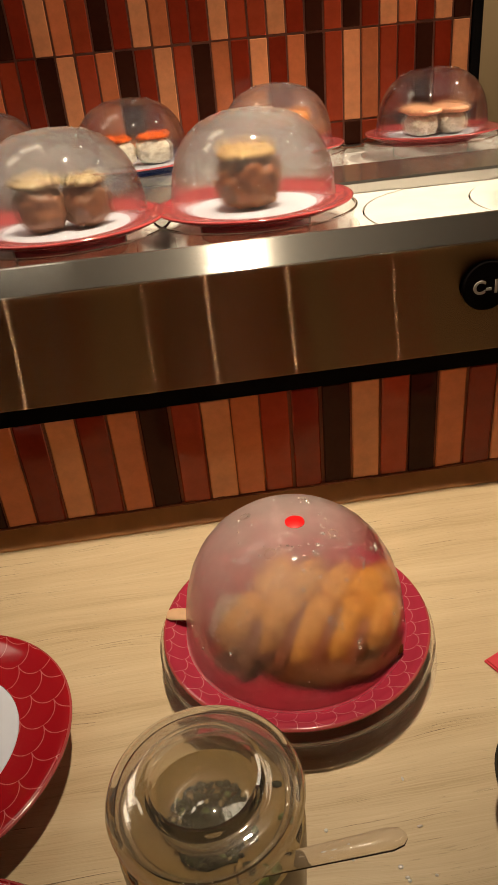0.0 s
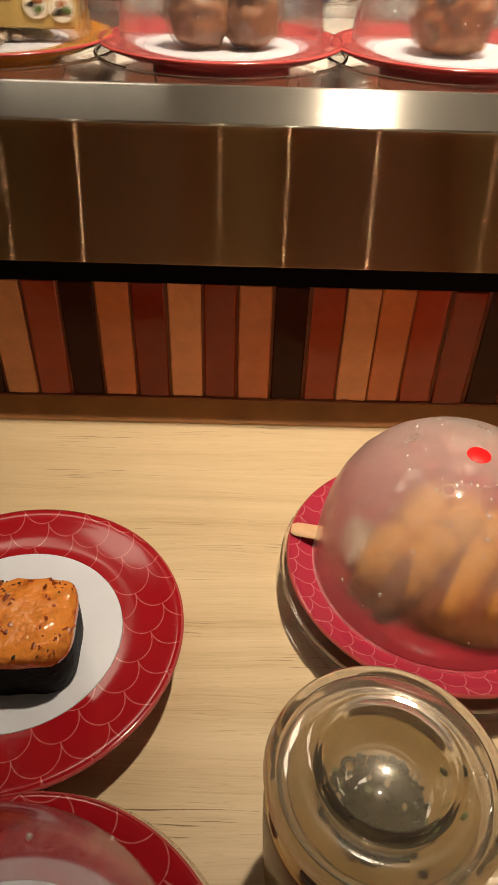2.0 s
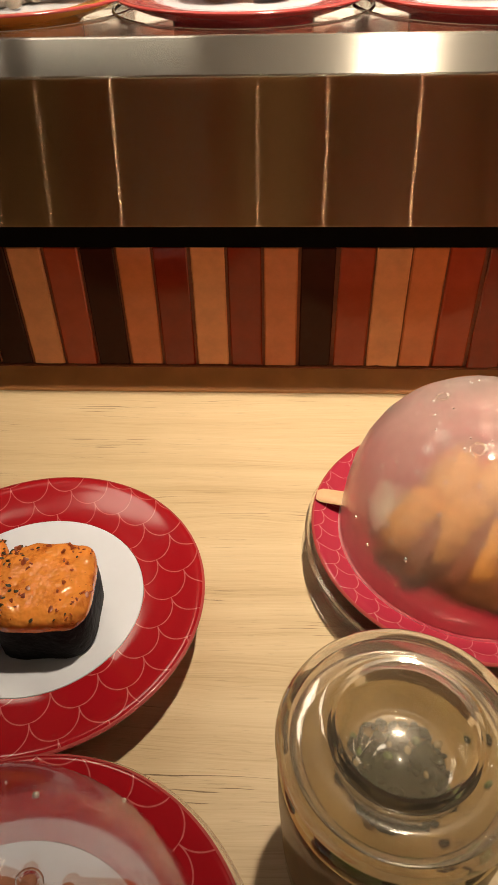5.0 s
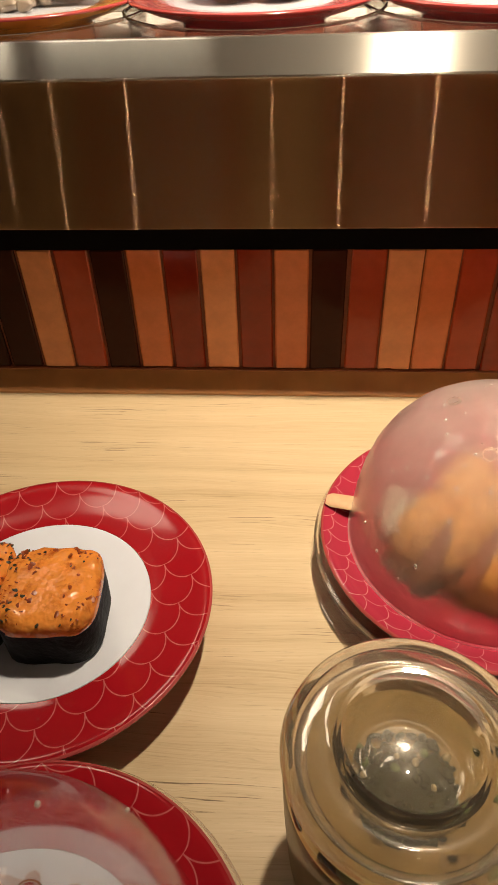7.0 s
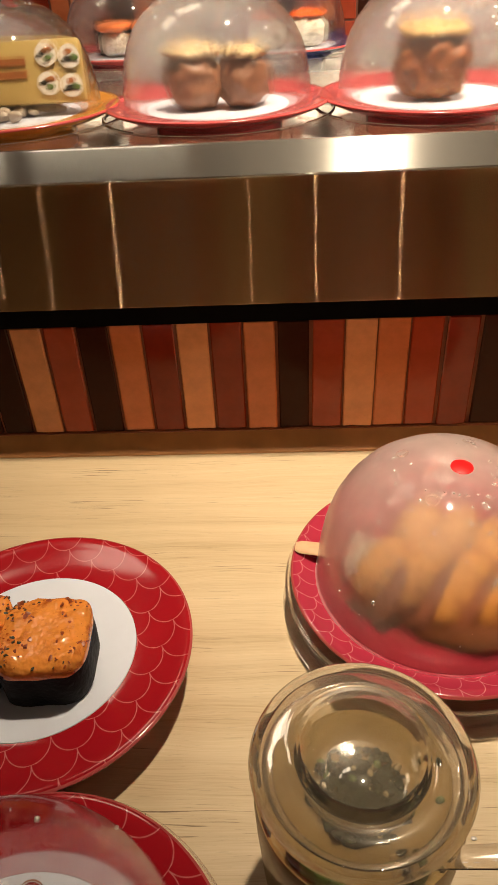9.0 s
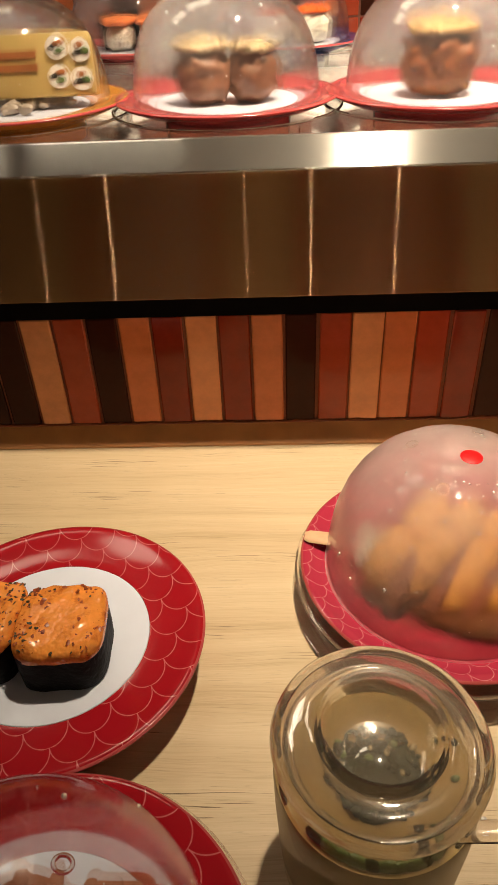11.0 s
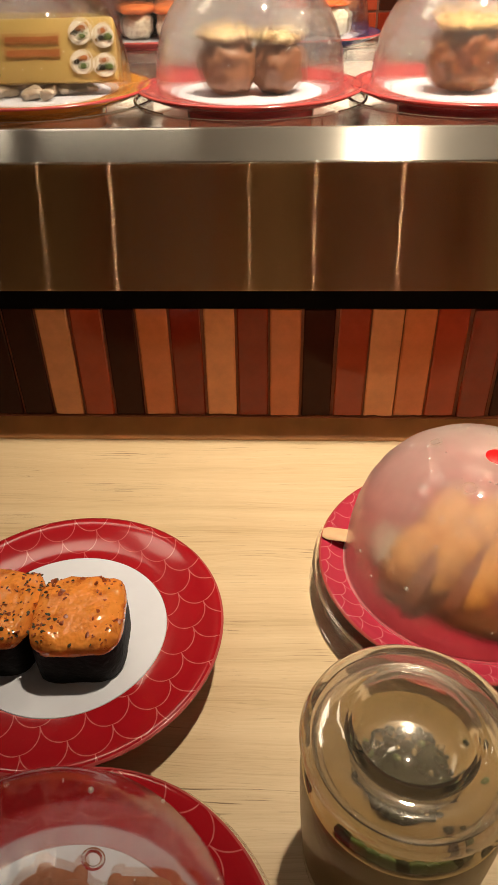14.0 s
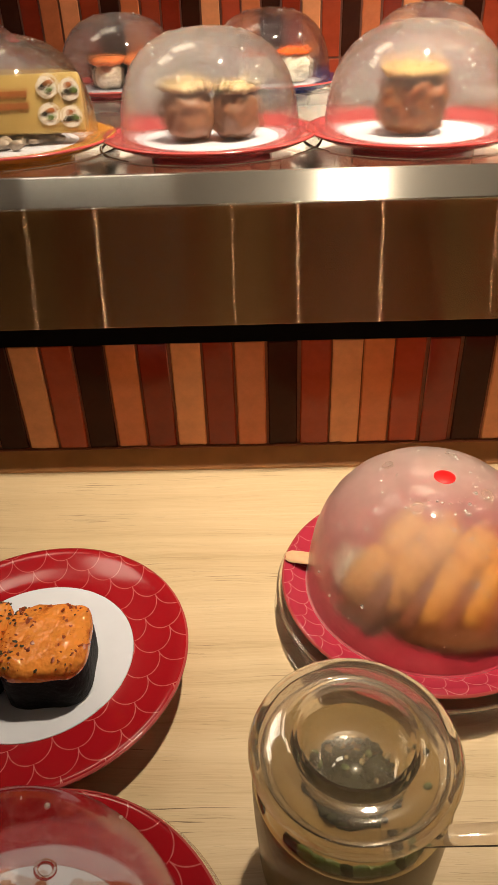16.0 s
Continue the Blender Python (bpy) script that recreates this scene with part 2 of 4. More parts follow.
GROUT = plain("red_brown_grout", (0.24, 0.065, 0.028), 0.8, bump=0.2, scale=300)
RED_GLAZE = scale_print("red_scale_glaze", (0.36, 0.009, 0.016), (0.8, 0.3, 0.29), 0.0208)
PINK_GLAZE = scale_print("crimson_scale_glaze", (0.39, 0.03, 0.062), (0.8, 0.42, 0.42), 0.0135)
RED_PLAIN = plain("red_glaze", (0.32, 0.06, 0.066), 0.24, coat=0.3)
ORANGE_PLAIN = plain("amber_glaze", (0.45, 0.2, 0.04), 0.2, coat=0.3)
BLUE_PLAIN = plain("navy_glaze", (0.02, 0.03, 0.12), 0.2, coat=0.3)
# Paler red stands in for the glint along the plate edges.
EDGE_GLINT = plain("pale_glint_edge", (0.42, 0.07, 0.07), 0.14, coat=0.5)
WHITE_GLAZE = plain("white_glaze", (0.7, 0.74, 0.86), 0.2, vary=0.04, coat=0.2)
CLEAR_TRAY = cover_material("clear_tray_plastic", 0.03, (0.8, 0.78, 0.74), 0.3, low_gloss=0.13, halo=0.2)
MIST = cover_material("misted_cover", 0.34, (0.66, 0.64, 0.62), 0.6, 0.0, 0.97, 0.02, 0.32, 0.02, rise=(0.020, 0.066, 0.02), side=(-0.95, 0.2))
MIST_LIGHT = cover_material("lightly_misted_cover", 0.055, (0.7, 0.69, 0.67), 0.4, 3.1, 0.6, 0.04, 0.27, 0.03, rise=(0.0, 0.05, 0.15))
MIST_THIN = cover_material("nearly_clear_cover", 0.008, (0.86, 0.7, 0.7), 0.3, 5.3, 0.4, 0.025, 0.2, 0.0)


def moulded_glass(name, colour, ior, veil, low=0.05, share=0.06):
    """Thick clear moulded plastic: bends light, is a little milky and shines at its rims."""
    m = Nodes(name)
    flow = m.noise(m.coords(), 45.0, 2)
    ripple = m.bump(flow, 0.06, 0.003)
    bent = m.node("ShaderNodeBsdfRefraction", Color=colour, Roughness=0.0, IOR=ior, Normal=ripple)
    milk = m.node("ShaderNodeBsdfDiffuse", Color=(0.86, 0.74, 0.6))
    body = m.mixed(m.math("MULTIPLY", flow, veil * 2), bent, milk)
    sharp = m.node("ShaderNodeBsdfAnisotropic", Color=(1, 1, 1), Roughness=0.025, Normal=ripple)
    soft = m.node("ShaderNodeBsdfAnisotropic", Color=(1, 0.96, 0.9), Roughness=0.22, Normal=ripple)
    facing = m.node("ShaderNodeLayerWeight", out=1, Blend=0.5)
    gloss = m.math("ADD", low, m.math("MULTIPLY", m.math("POWER", facing, 3.0), 0.3))
    return m.done(m.mixed(gloss, body, m.mixed(share, sharp, soft)))


JAR_GLASS = moulded_glass("clear_thick_glass", (0.99, 0.975, 0.94), 1.05, 0.02)
LID_CLEAR = moulded_glass("clear_lid_plastic", (0.99, 0.97, 0.94), 1.12, 0.05, 0.14, 0.04)
JAR_CLEAR = moulded_glass("moulded_clear_plastic", (0.97, 0.95, 0.93), 1.2, 0.025)


def bead_material():
    m = Nodes("water_bead")
    wet = m.node("ShaderNodeBsdfAnisotropic", Color=(1, 1, 1), Roughness=m.math("ADD", 0.28, m.math("MULTIPLY", m.noise(m.coords(), 300.0), 0.1)))
    return m.done(m.mixed(0.62, m.node("ShaderNodeBsdfTransparent", Color=(1, 1, 1)), wet))


DROP = bead_material()
NORI = plain("nori", (0.0035, 0.0033, 0.003), 0.55, 0, 0.6, 240, 0.4, spec=0.1)
RICE = rice_material()
MAYO = speckled("torched_orange_sauce", (0.88, 0.315, 0.062), (0.3, 0.05, 0.01), (0.42, 0.075, 0.01), 0.66, 0.13, 0.4, 330.0)
BROWN_ROLL = speckled("glazed_brown_roll", (0.225, 0.058, 0.005), (0.3, 0.15, 0.04), (0.03, 0.007, 0.002), 0.6, 0.55)
CREAM_TOP = speckled("torched_cream_topping", (0.55, 0.42, 0.23), (0.08, 0.055, 0.014), (0.15, 0.05, 0.01), 0.56, 0.4)
GOLDEN = speckled("golden_crumb", (0.48, 0.31, 0.11), (0.34, 0.22, 0.09), (0.14, 0.045, 0.008), 0.6, 0.6)
ROE = plain("orange_roe", (0.75, 0.13, 0.02), 0.15, 0, 0.3, 500, 0.8, 0.3)
SALMON = plain("salmon", (0.72, 0.2, 0.06), 0.3, 0, 0.2, 90, 0.2)
PRAWN = plain("prawn", (0.8, 0.42, 0.24), 0.3, 0, 0.25, 120, 0.2)
PINK_ROLL = plain("brown_pink_roll", (0.2, 0.085, 0.042), 0.45, 0, 0.3, 200, 0.4)
DUMPLING = speckled("glazed_dumpling", (0.5, 0.2, 0.02), (0.38, 0.12, 0.01), (0.22, 0.05, 0.006), 0.6, 0.75)
SAUCE = plain("brown_sauce", (0.09, 0.024, 0.006), 0.6, 0, 0.3, 60, 0.1, spec=0.05)
SAUCE_THIN = plain("thin_brown_sauce", (0.17, 0.036, 0.005), 0.6, 0, 0.3, 60, 0.1)
HAM = plain("pinkish_brown_roll", (0.4, 0.155, 0.08), 0.4, 0, 0.3, 160, 0.4)
ONION = plain("white_shreds", (0.34, 0.28, 0.22), 0.4, 0, 0.1, 200, 0.3)
STICK = plain("pale_skewer_wood", (0.62, 0.38, 0.22), 0.6, 0, 0.12, 200)
WELL_RED = plain("deep_red_glaze", (0.19, 0.006, 0.014), 0.35, spec=0.2)
def part_clear_sticker():
    """Red sticker, made part see-through to weaken the shadow it casts."""
    m = Nodes("red_sticker")
    n = m.noise(m.coords(), 300.0)
    red = m.ramp(n, [(0.3, (0.85, 0.006, 0.01)), (0.7, (0.95, 0.01, 0.014))])
    skin = m.principled(Base_Color=red, Roughness=0.4)
    return m.done(m.mixed(0.35, skin, m.node("ShaderNodeBsdfTransparent", Color=(1.0, 0.25, 0.2))))


RED_DOT = part_clear_sticker()
GROUT_UPPER = plain("rose_brown_grout", (0.2, 0.075, 0.045), 0.8, bump=0.2, scale=300)
OLIVE = plain("brown_brine", (0.27, 0.18, 0.072), 0.6, 0, 0.25, 40, 0.1, spec=0.03)
LEAF = plain("green_leaf", (0.012, 0.02, 0.003), 0.6, 0, 0.5, 200, 0.4, spec=0.1)
PALE_LEAF = plain("pale_green_slice", (0.085, 0.13, 0.026), 0.4, 0, 0.4, 200, 0.3)
SCORCH = plain("scorched_crumb", (0.3, 0.055, 0.008), 0.35, 0, 0.5, 300)
HERB = plain("dried_herb", (0.03, 0.026, 0.007), 0.5, 0, 0.5, 300)
BEIGE_BIT = plain("pale_bits", (0.3, 0.23, 0.11), 0.4, 0, 0.3, 200, 0.4)
PAPER_RED = plain("red_paper", (0.6, 0.03, 0.05), 0.6, 0, 0.08, 300)
DARK_GLAZE = plain("dark_glaze", (0.03, 0.028, 0.02), 0.2)
INK_WHITE = plain("white_lettering", (0.45, 0.43, 0.4), 0.4)
CARD_YELLOW = plain("yellow_card", (0.5, 0.36, 0.12), 0.45, 0, 0.06)
CARD_WHITE = plain("white_card", (0.78, 0.75, 0.68), 0.45, 0, 0.04)
CARD_BROWN = plain("brown_print", (0.35, 0.12, 0.03), 0.5)
CARD_GREEN = plain("green_print", (0.08, 0.14, 0.03), 0.5)
STRIP = plain("brown_stained_batten", (0.62, 0.3, 0.115), 0.5, 0, 0.2, 40, 0.1)
WALL_BROWN = plain("brown_wall_panel", (0.34, 0.13, 0.048), 0.55, 0, 0.25, 4)
WALL_DARK = plain("dark_wall_panel", (0.07, 0.035, 0.018), 0.5, 0, 0.3, 3)
PLASTER = plain("beige_plaster", (0.42, 0.29, 0.15), 0.7, 0, 0.1, 6, 0.1)
CEIL = plain("dim_ceiling", (0.2, 0.14, 0.09), 0.8, 0, 0.1, 5)
FLOORING = plain("dark_floor", (0.09, 0.055, 0.035), 0.5, 0, 0.25, 5)
LAMP_GLOW = glow("lamp_lens", (1.0, 0.85, 0.62), 60.0)
BULB_GLOW = glow("bulb", (1.0, 0.82, 0.58), 105.0)
PANEL_GLOW = glow("panel_diffuser", (1.0, 0.86, 0.66), 4.6)
BULB_DIM = glow("dim_bulb", (1.0, 0.8, 0.55), 42.0)

# ---- mesh helpers ----


def mesh_object(name, bm, material, smooth=True):
    bmesh.ops.recalc_face_normals(bm, faces=bm.faces)
    me = bpy.data.meshes.new(name)
    bm.to_mesh(me)
    bm.free()
    if smooth:
        me.polygons.foreach_set("use_smooth", [True] * len(me.polygons))
        me.set_sharp_from_angle(angle=radians(38))
    me.materials.append(material)
    return new(name, me)


def thing(name, bm, material, label, category, group="", kind="", smooth=True, at=None):
    ob = mesh_object(name, bm, material, smooth)
    if at is not None:
        ob.matrix_world = at
    return tagged(ob, label, category, group, kind)


def empty(name, at, label, category, group="", kind=""):
    ob = new(name)
    ob.empty_display_size = 0.02
    ob.matrix_world = at
    return tagged(ob, label, category, group, kind)


def part(name, bm, material, parent, label="", smooth=True, at=None):
    ob = mesh_object(name, bm, material, smooth)
    ob.parent = parent
    if at is not None:
        ob.matrix_basis = at
    return tagged(ob, label)


def box(x0, y0, z0, x1, y1, z1, bevel=0.0, segs=2):
    bm = bmesh.new()
    bmesh.ops.create_cube(bm, size=1, matrix=Matrix.LocRotScale(((x0 + x1) / 2, (y0 + y1) / 2, (z0 + z1) / 2), None, (x1 - x0, y1 - y0, z1 - z0)))
    if bevel:
        bmesh.ops.bevel(bm, geom=list(bm.edges), offset=bevel, segments=segs, profile=0.5, affect="EDGES")
    return bm


def lathe(profile, segs=72, wobble=None):
    """Turns a closed or open (r, z) line round z. A point with r = 0 closes on the axis."""
    bm = bmesh.new()
    rings = []
    for k, (r, z) in enumerate(profile):
        if r <= 1e-6:
            rings.append([bm.verts.new((0, 0, z))])
        else:
            ring = []
            for i in range(segs):
                a = 2 * math.pi * i / segs
                f = 1 + (wobble(a, k) if wobble else 0)
                ring.append(bm.verts.new((r * f * math.cos(a), r * f * math.sin(a), z)))
            rings.append(ring)
    for p, q in zip(rings, rings[1:]):
        for i in range(segs):
            j = (i + 1) % segs
            if len(p) == 1 and len(q) == 1:
                continue
            if len(p) == 1:
                bm.faces.new((p[0], q[i], q[j]))
            elif len(q) == 1:
                bm.faces.new((p[i], q[0], p[j]))
            else:
                bm.faces.new((p[i], q[i], q[j], p[j]))
    return bm


def extrude_x(profile, x0, x1, steps=1):
    """A (y, z) outline pushed along x, with its ends closed."""
    bm = bmesh.new()
    rings = []
    for s in range(steps + 1):
        x = x0 + (x1 - x0) * s / steps
        rings.append([bm.verts.new((x, y, z)) for y, z in profile])
    n = len(profile)
    for p, q in zip(rings, rings[1:]):
        for i in range(n):
            bm.faces.new((p[i], p[(i + 1) % n], q[(i + 1) % n], q[i]))
    bm.faces.new(rings[0]), bm.faces.new(list(reversed(rings[-1])))
    return bm


def brushed(ob):
    """A UV map whose u runs along x, for the brushing."""
    uv = ob.data.uv_layers.new(name="brush")
    for loop in ob.data.loops:
        co = ob.data.vertices[loop.vertex_index].co
        uv.data[loop.index].uv = (co.x, co.z + co.y)
    return ob


def lump(rx, ry, rz, at=(0, 0, 0), rough=0.12, freq=60.0, seed=0.0, square=1.0, segs=28, rings=16):
    """An uneven rounded body; square below 1 makes it boxier."""
    bm = bmesh.new()
    bmesh.ops.create_uvsphere(bm, u_segments=segs, v_segments=rings, radius=1)
    for v in bm.verts:
        c = Vector([math.copysign(abs(k) ** square, k) for k in v.co])
        p = Vector((c.x * rx, c.y * ry, c.z * rz))
        n = noise.noise(p * freq + Vector((seed, seed * 1.7, seed * 0.3)))
        v.co = p * (1 + rough * n) + Vector(at)
    return bm


def merge(*bms):
    out = bmesh.new()
    for b in bms:
        me = bpy.data.meshes.new("piece")
        b.to_mesh(me)
        b.free()
        out.from_mesh(me)
        bpy.data.meshes.remove(me)
    return out


def tube(points, radius, segs=8, flat=1.0):
    """A rod along a line of points; flat squeezes it in z."""
    bm = bmesh.new()
    rings = []
    for k, p in enumerate(points):
        p = Vector(p)
        d = (Vector(points[min(k + 1, len(points) - 1)]) - Vector(points[max(k - 1, 0)])).normalized()
        side = d.cross(Vector((0, 0, 1))).normalized()
        up = side.cross(d)
        r = radius[k] if isinstance(radius, (list, tuple)) else radius
        rings.append([bm.verts.new(p + side * (r * math.cos(a)) + up * (r * flat * math.sin(a))) for a in (2 * math.pi * i / segs for i in range(segs))])
    for p, q in zip(rings, rings[1:]):
        for i in range(segs):
            bm.faces.new((p[i], p[(i + 1) % segs], q[(i + 1) % segs], q[i]))
    bm.faces.new(rings[0]), bm.faces.new(list(reversed(rings[-1])))
    return bm

# ---- the room ----
X0, X1 = -3.4, 3.4
BACK = -3.6
thing("floor", box(X0, BACK, FLOOR - 0.05, X1, 3.2, FLOOR), FLOORING, "dark floor of the dim restaurant", "floor", kind="structure", smooth=False)
thing("ceiling", box(X0, BACK, CEILING, X1, 3.2, CEILING + 0.05), CEIL, "dim low ceiling over the counter", "ceiling", kind="structure", smooth=False)
thing("wall_south", box(X0, BACK - 0.1, FLOOR, X1, BACK, CEILING), WALL_BROWN, "brown panelled wall behind the seats", "wall", kind="structure", smooth=False)
thing("wall_west", box(X0 - 0.1, BACK, FLOOR, X0, 3.2, CEILING), WALL_DARK, "dark panelled side wall", "wall", kind="structure", smooth=False)
thing("wall_east", box(X1, BACK, FLOOR, X1 + 0.1, 3.2, CEILING), WALL_BROWN, "brown panelled side wall", "wall", kind="structure", smooth=False)
thing("wall_north", box(X0, 3.2, FLOOR, X1, 3.3, CEILING), WALL_DARK, "dark far wall beyond the tiled partition", "wall", kind="structure", smooth=False)

# counter: one pale oak slab
COUNTER_BACK = 0.499
counter = thing("counter", box(-1.5, -0.16, -0.04, 1.5, COUNTER_BACK, 0.0, 0.0015), OAK, "pale oak counter top with fine dark grain checks", "counter", smooth=False)
part("base_panel", box(-1.5, 0.12, FLOOR, 1.5, 0.498, -0.0405), WALL_DARK, counter, "dark panel carrying the slab", smooth=False)

batten = extrude_x([(0.4836, 0.0003), (0.4839, 0.0016), (0.4965, 0.0122), (0.4972, 0.0128), (0.4985, 0.0128), (0.4985, 0.0003)], -1.5, 1.5)
thing("trim_batten", batten, STRIP, "brown wooden batten along the back of the counter", "trim", kind="structure", smooth=False)

# ---- tiled wall under the conveyor ----
PITCH = 0.0239
TILE_W, TILE_D = 0.0220, 0.007
WALL_Y = 0.5


def tile_mesh(name, w, d, h, material, bevel=0.0009):
    bm = box(-w / 2, -d, 0, w / 2, 0, h, bevel, 1)
    bmesh.ops.recalc_face_normals(bm, faces=bm.faces)
    me = bpy.data.meshes.new(name)
    bm.to_mesh(me)
    bm.free()
    me.materials.append(material)
    return me


def lay_row(parent, first, colours, x_left, y, z, h, pitch=PITCH, shift={}):
    """A row of upright finger tiles; colours is a word, one letter a tile."""
    meshes = {}
    for k, c in enumerate(colours):
        if c not in meshes:
            meshes[c] = tile_mesh("tile", TILE_W, TILE_D, h, TILE_COLOURS[c])
        ob = new("tile", meshes[c])
        ob.parent = parent
        ob.matrix_basis = pose(x_left + (first + k) * pitch + TILE_W / 2 + shift.get(first + k, 0.0), y + random.uniform(-0.0004, 0.0004), z + random.uniform(-0.0005, 0.0005), random.uniform(-0.25, 0.25), random.uniform(-0.25, 0.25), random.uniform(-0.5, 0.5))


thing_wall = thing("wall_tiled_lower", box(-1.2, WALL_Y - 0.0002, 0.0, 1.2, 0.56, 0.2), GROUT, "low wall of upright glazed finger tiles in sand, terracotta, oxblood and black", "wall", kind="structure", smooth=False)
part("top_trim", box(-1.2, WALL_Y - 0.0035, 0.1045, 1.2, WALL_Y - 0.0003, 0.124), BLACK, thing_wall, "flat black strip between the tile tops and the conveyor", smooth=False)
LOWER = {-11: "b", -10: "c", -9: "r", -8: "b", -7: "o", -6: "d", -5: "c", -4: "d", -3: "o", -2: "b", -1: "r", 0: "c", 1: "o", 2: "r", 3: "d", 4: "b", 5: "c", 6: "r", 7: "b", 8: "o", 9: "d", 10: "c"}
row = "".join(LOWER.get(k, "crdobrcdbo"[k % 10]) for k in range(-30, 31))
LOWER_ROW = row

def ragged_bead(x0, x1, step=0.003):
    """A thin uneven line of grout along the foot of the tiles."""
    bm = bmesh.new()
    rows = []
    n = int((x1 - x0) / step)
    for i in range(n + 1):
        x = x0 + i * step
        top = 0.0142 + 0.0013 * noise.noise(Vector((x * 55, 0.3, 0.0))) + 0.0008 * noise.noise(Vector((x * 190, 2.1, 0.0)))
        rows.append([bm.verts.new((x, y, z)) for y, z in ((0.4967, 0.0126), (0.4966, top - 0.0006), (0.4974, top), (0.4979, top), (0.4979, 0.0126))])
    for p, q in zip(rows, rows[1:]):
        for k in range(5):
            bm.faces.new((p[k], q[k], q[(k + 1) % 5], p[(k + 1) % 5]))
    bm.faces.new(rows[0]), bm.faces.new(list(reversed(rows[-1])))
    return bm


part("grout_bead", ragged_bead(-0.75, 0.75), GROUT, thing_wall, "uneven dark grout line along the tile foot", False)

# ---- tiled wall behind the conveyor ----
UPPER_Y = 1.04
UPPER_END = 0.4245
wall_up = thing("wall_tiled_upper", box(-1.9, UPPER_Y - 0.0004, -0.2, UPPER_END, UPPER_Y + 0.1, CEILING), GROUT_UPPER, "partition of upright glazed finger tiles in red, sand and black rows", "wall", kind="structure", smooth=False)
part("edge_trim", box(UPPER_END + 0.001, UPPER_Y - 0.004, -0.2, UPPER_END + 0.014, UPPER_Y + 0.1, CEILING), BLACK, wall_up, "black metal edge strip", smooth=False)
thing("wall_plaster", box(UPPER_END + 0.02, UPPER_Y + 0.25, FLOOR, 1.9, UPPER_Y + 0.35, CEILING), PLASTER, "beige plastered wall beyond the tiled partition", "wall", kind="structure", smooth=False)

# ---- the conveyor ----
CX0, CX1 = -1.3, 1.3
BELT_Z = 0.1995
conveyor = empty("sushi_conveyor", pose(0, 0.62, 0.0), "brushed stainless steel sushi conveyor with two lanes of pale crescent plates", "conveyor")
INV = pose(0, -0.62, 0)


def conveyor_part(name, bm, material, label="", smooth=False):
    ob = part(name, bm, material, conveyor, label, smooth, INV)
    return ob


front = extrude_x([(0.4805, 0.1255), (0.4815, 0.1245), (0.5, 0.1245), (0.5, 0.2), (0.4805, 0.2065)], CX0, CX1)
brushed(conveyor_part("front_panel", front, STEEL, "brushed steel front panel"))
lip_profile = [(0.4800, 0.2064), (0.4774, 0.2066), (0.4766, 0.2074), (0.4768, 0.2083), (0.4779, 0.2092), (0.4870, 0.2156), (0.4953, 0.2216), (0.4964, 0.2223), (0.4980, 0.2227), (0.4996, 0.2223), (0.5003, 0.2212), (0.5005, 0.207)]
brushed(conveyor_part("front_lip", extrude_x(lip_profile, CX0, CX1), STEEL_LIP, "sloping polished steel lip", True))
conveyor_part("underside", box(CX0, 0.501, 0.13, CX1, 1.02, 0.189), BLACK, "dark steel underside")
divider = extrude_x([(0.727, 0.19), (0.727, 0.2092), (0.730, 0.2115), (0.832, 0.2115), (0.835, 0.2092), (0.835, 0.19)], CX0, CX1)
brushed(conveyor_part("divider", divider, STEEL_LIP, "raised steel divider between the lanes"))
rear = extrude_x([(1.014, 0.19), (1.014, 0.2040), (1.0165, 0.2058), (1.0315, 0.2058), (1.0315, 0.19)], CX0, CX1)
brushed(conveyor_part("rear_rail", rear, STEEL_LIP, "narrow steel rail along the tiles"))


def crescent_mesh(half, pitch):
    """One belt plate: round in front, hollow behind, so that it nests into the next."""
    bm = bmesh.new()
    n = 14
    rad = half * 1.12
    arc = []
    for k in range(n + 1):
        y = -half + 2 * half * k / n
        arc.append((-math.sqrt(rad * rad - y * y) + math.sqrt(rad * rad - half * half), y))
    outline = [(x, y) for x, y in arc] + [(x + pitch - 0.0016, y) for x, y in reversed(arc)]
    low = [bm.verts.new((x, y, -0.003)) for x, y in outline]
    high = [bm.verts.new((x * 0.998, y * 0.998, 0.0)) for x, y in outline]
    m = len(outline)
    for i in range(m):
        bm.faces.new((low[i], low[(i + 1) % m], high[(i + 1) % m], high[i]))
    for k in range(n):
        bm.faces.new((high[k], high[k + 1], high[m - 2 - k], high[m - 1 - k]))
    bmesh.ops.recalc_face_normals(bm, faces=bm.faces)
    me = bpy.data.meshes.new("belt_plate")
    bm.to_mesh(me)
    bm.free()
    me.materials.append(BELT)
    return me


CRESCENT = 0.1
belt_front, belt_back = crescent_mesh(0.1105, CRESCENT), crescent_mesh(0.088, CRESCENT)
for k in range(-12, 12):
    for me, y, flip in ((belt_front, 0.6145, 0), (belt_back, 0.925, 180)):
        ob = new("belt_plate", me)
        ob.parent = conveyor
        ob.matrix_basis = INV @ pose(0.035 + k * CRESCENT, y, BELT_Z + random.uniform(-0.0004, 0.0004), random.uniform(-0.5, 0.5), random.uniform(-0.4, 0.4), flip)

# number disc on the front panel
disc = part("number_disc", lathe([(0, 0.0), (0.0178, 0.0), (0.0182, -0.0008), (0.0182, -0.003), (0.0172, -0.0042), (0, -0.0042)], 48), BLACK, conveyor, "round black number disc", True, INV @ pose(0.2145, 0.4804, 0.1755, -90, 0, 0))


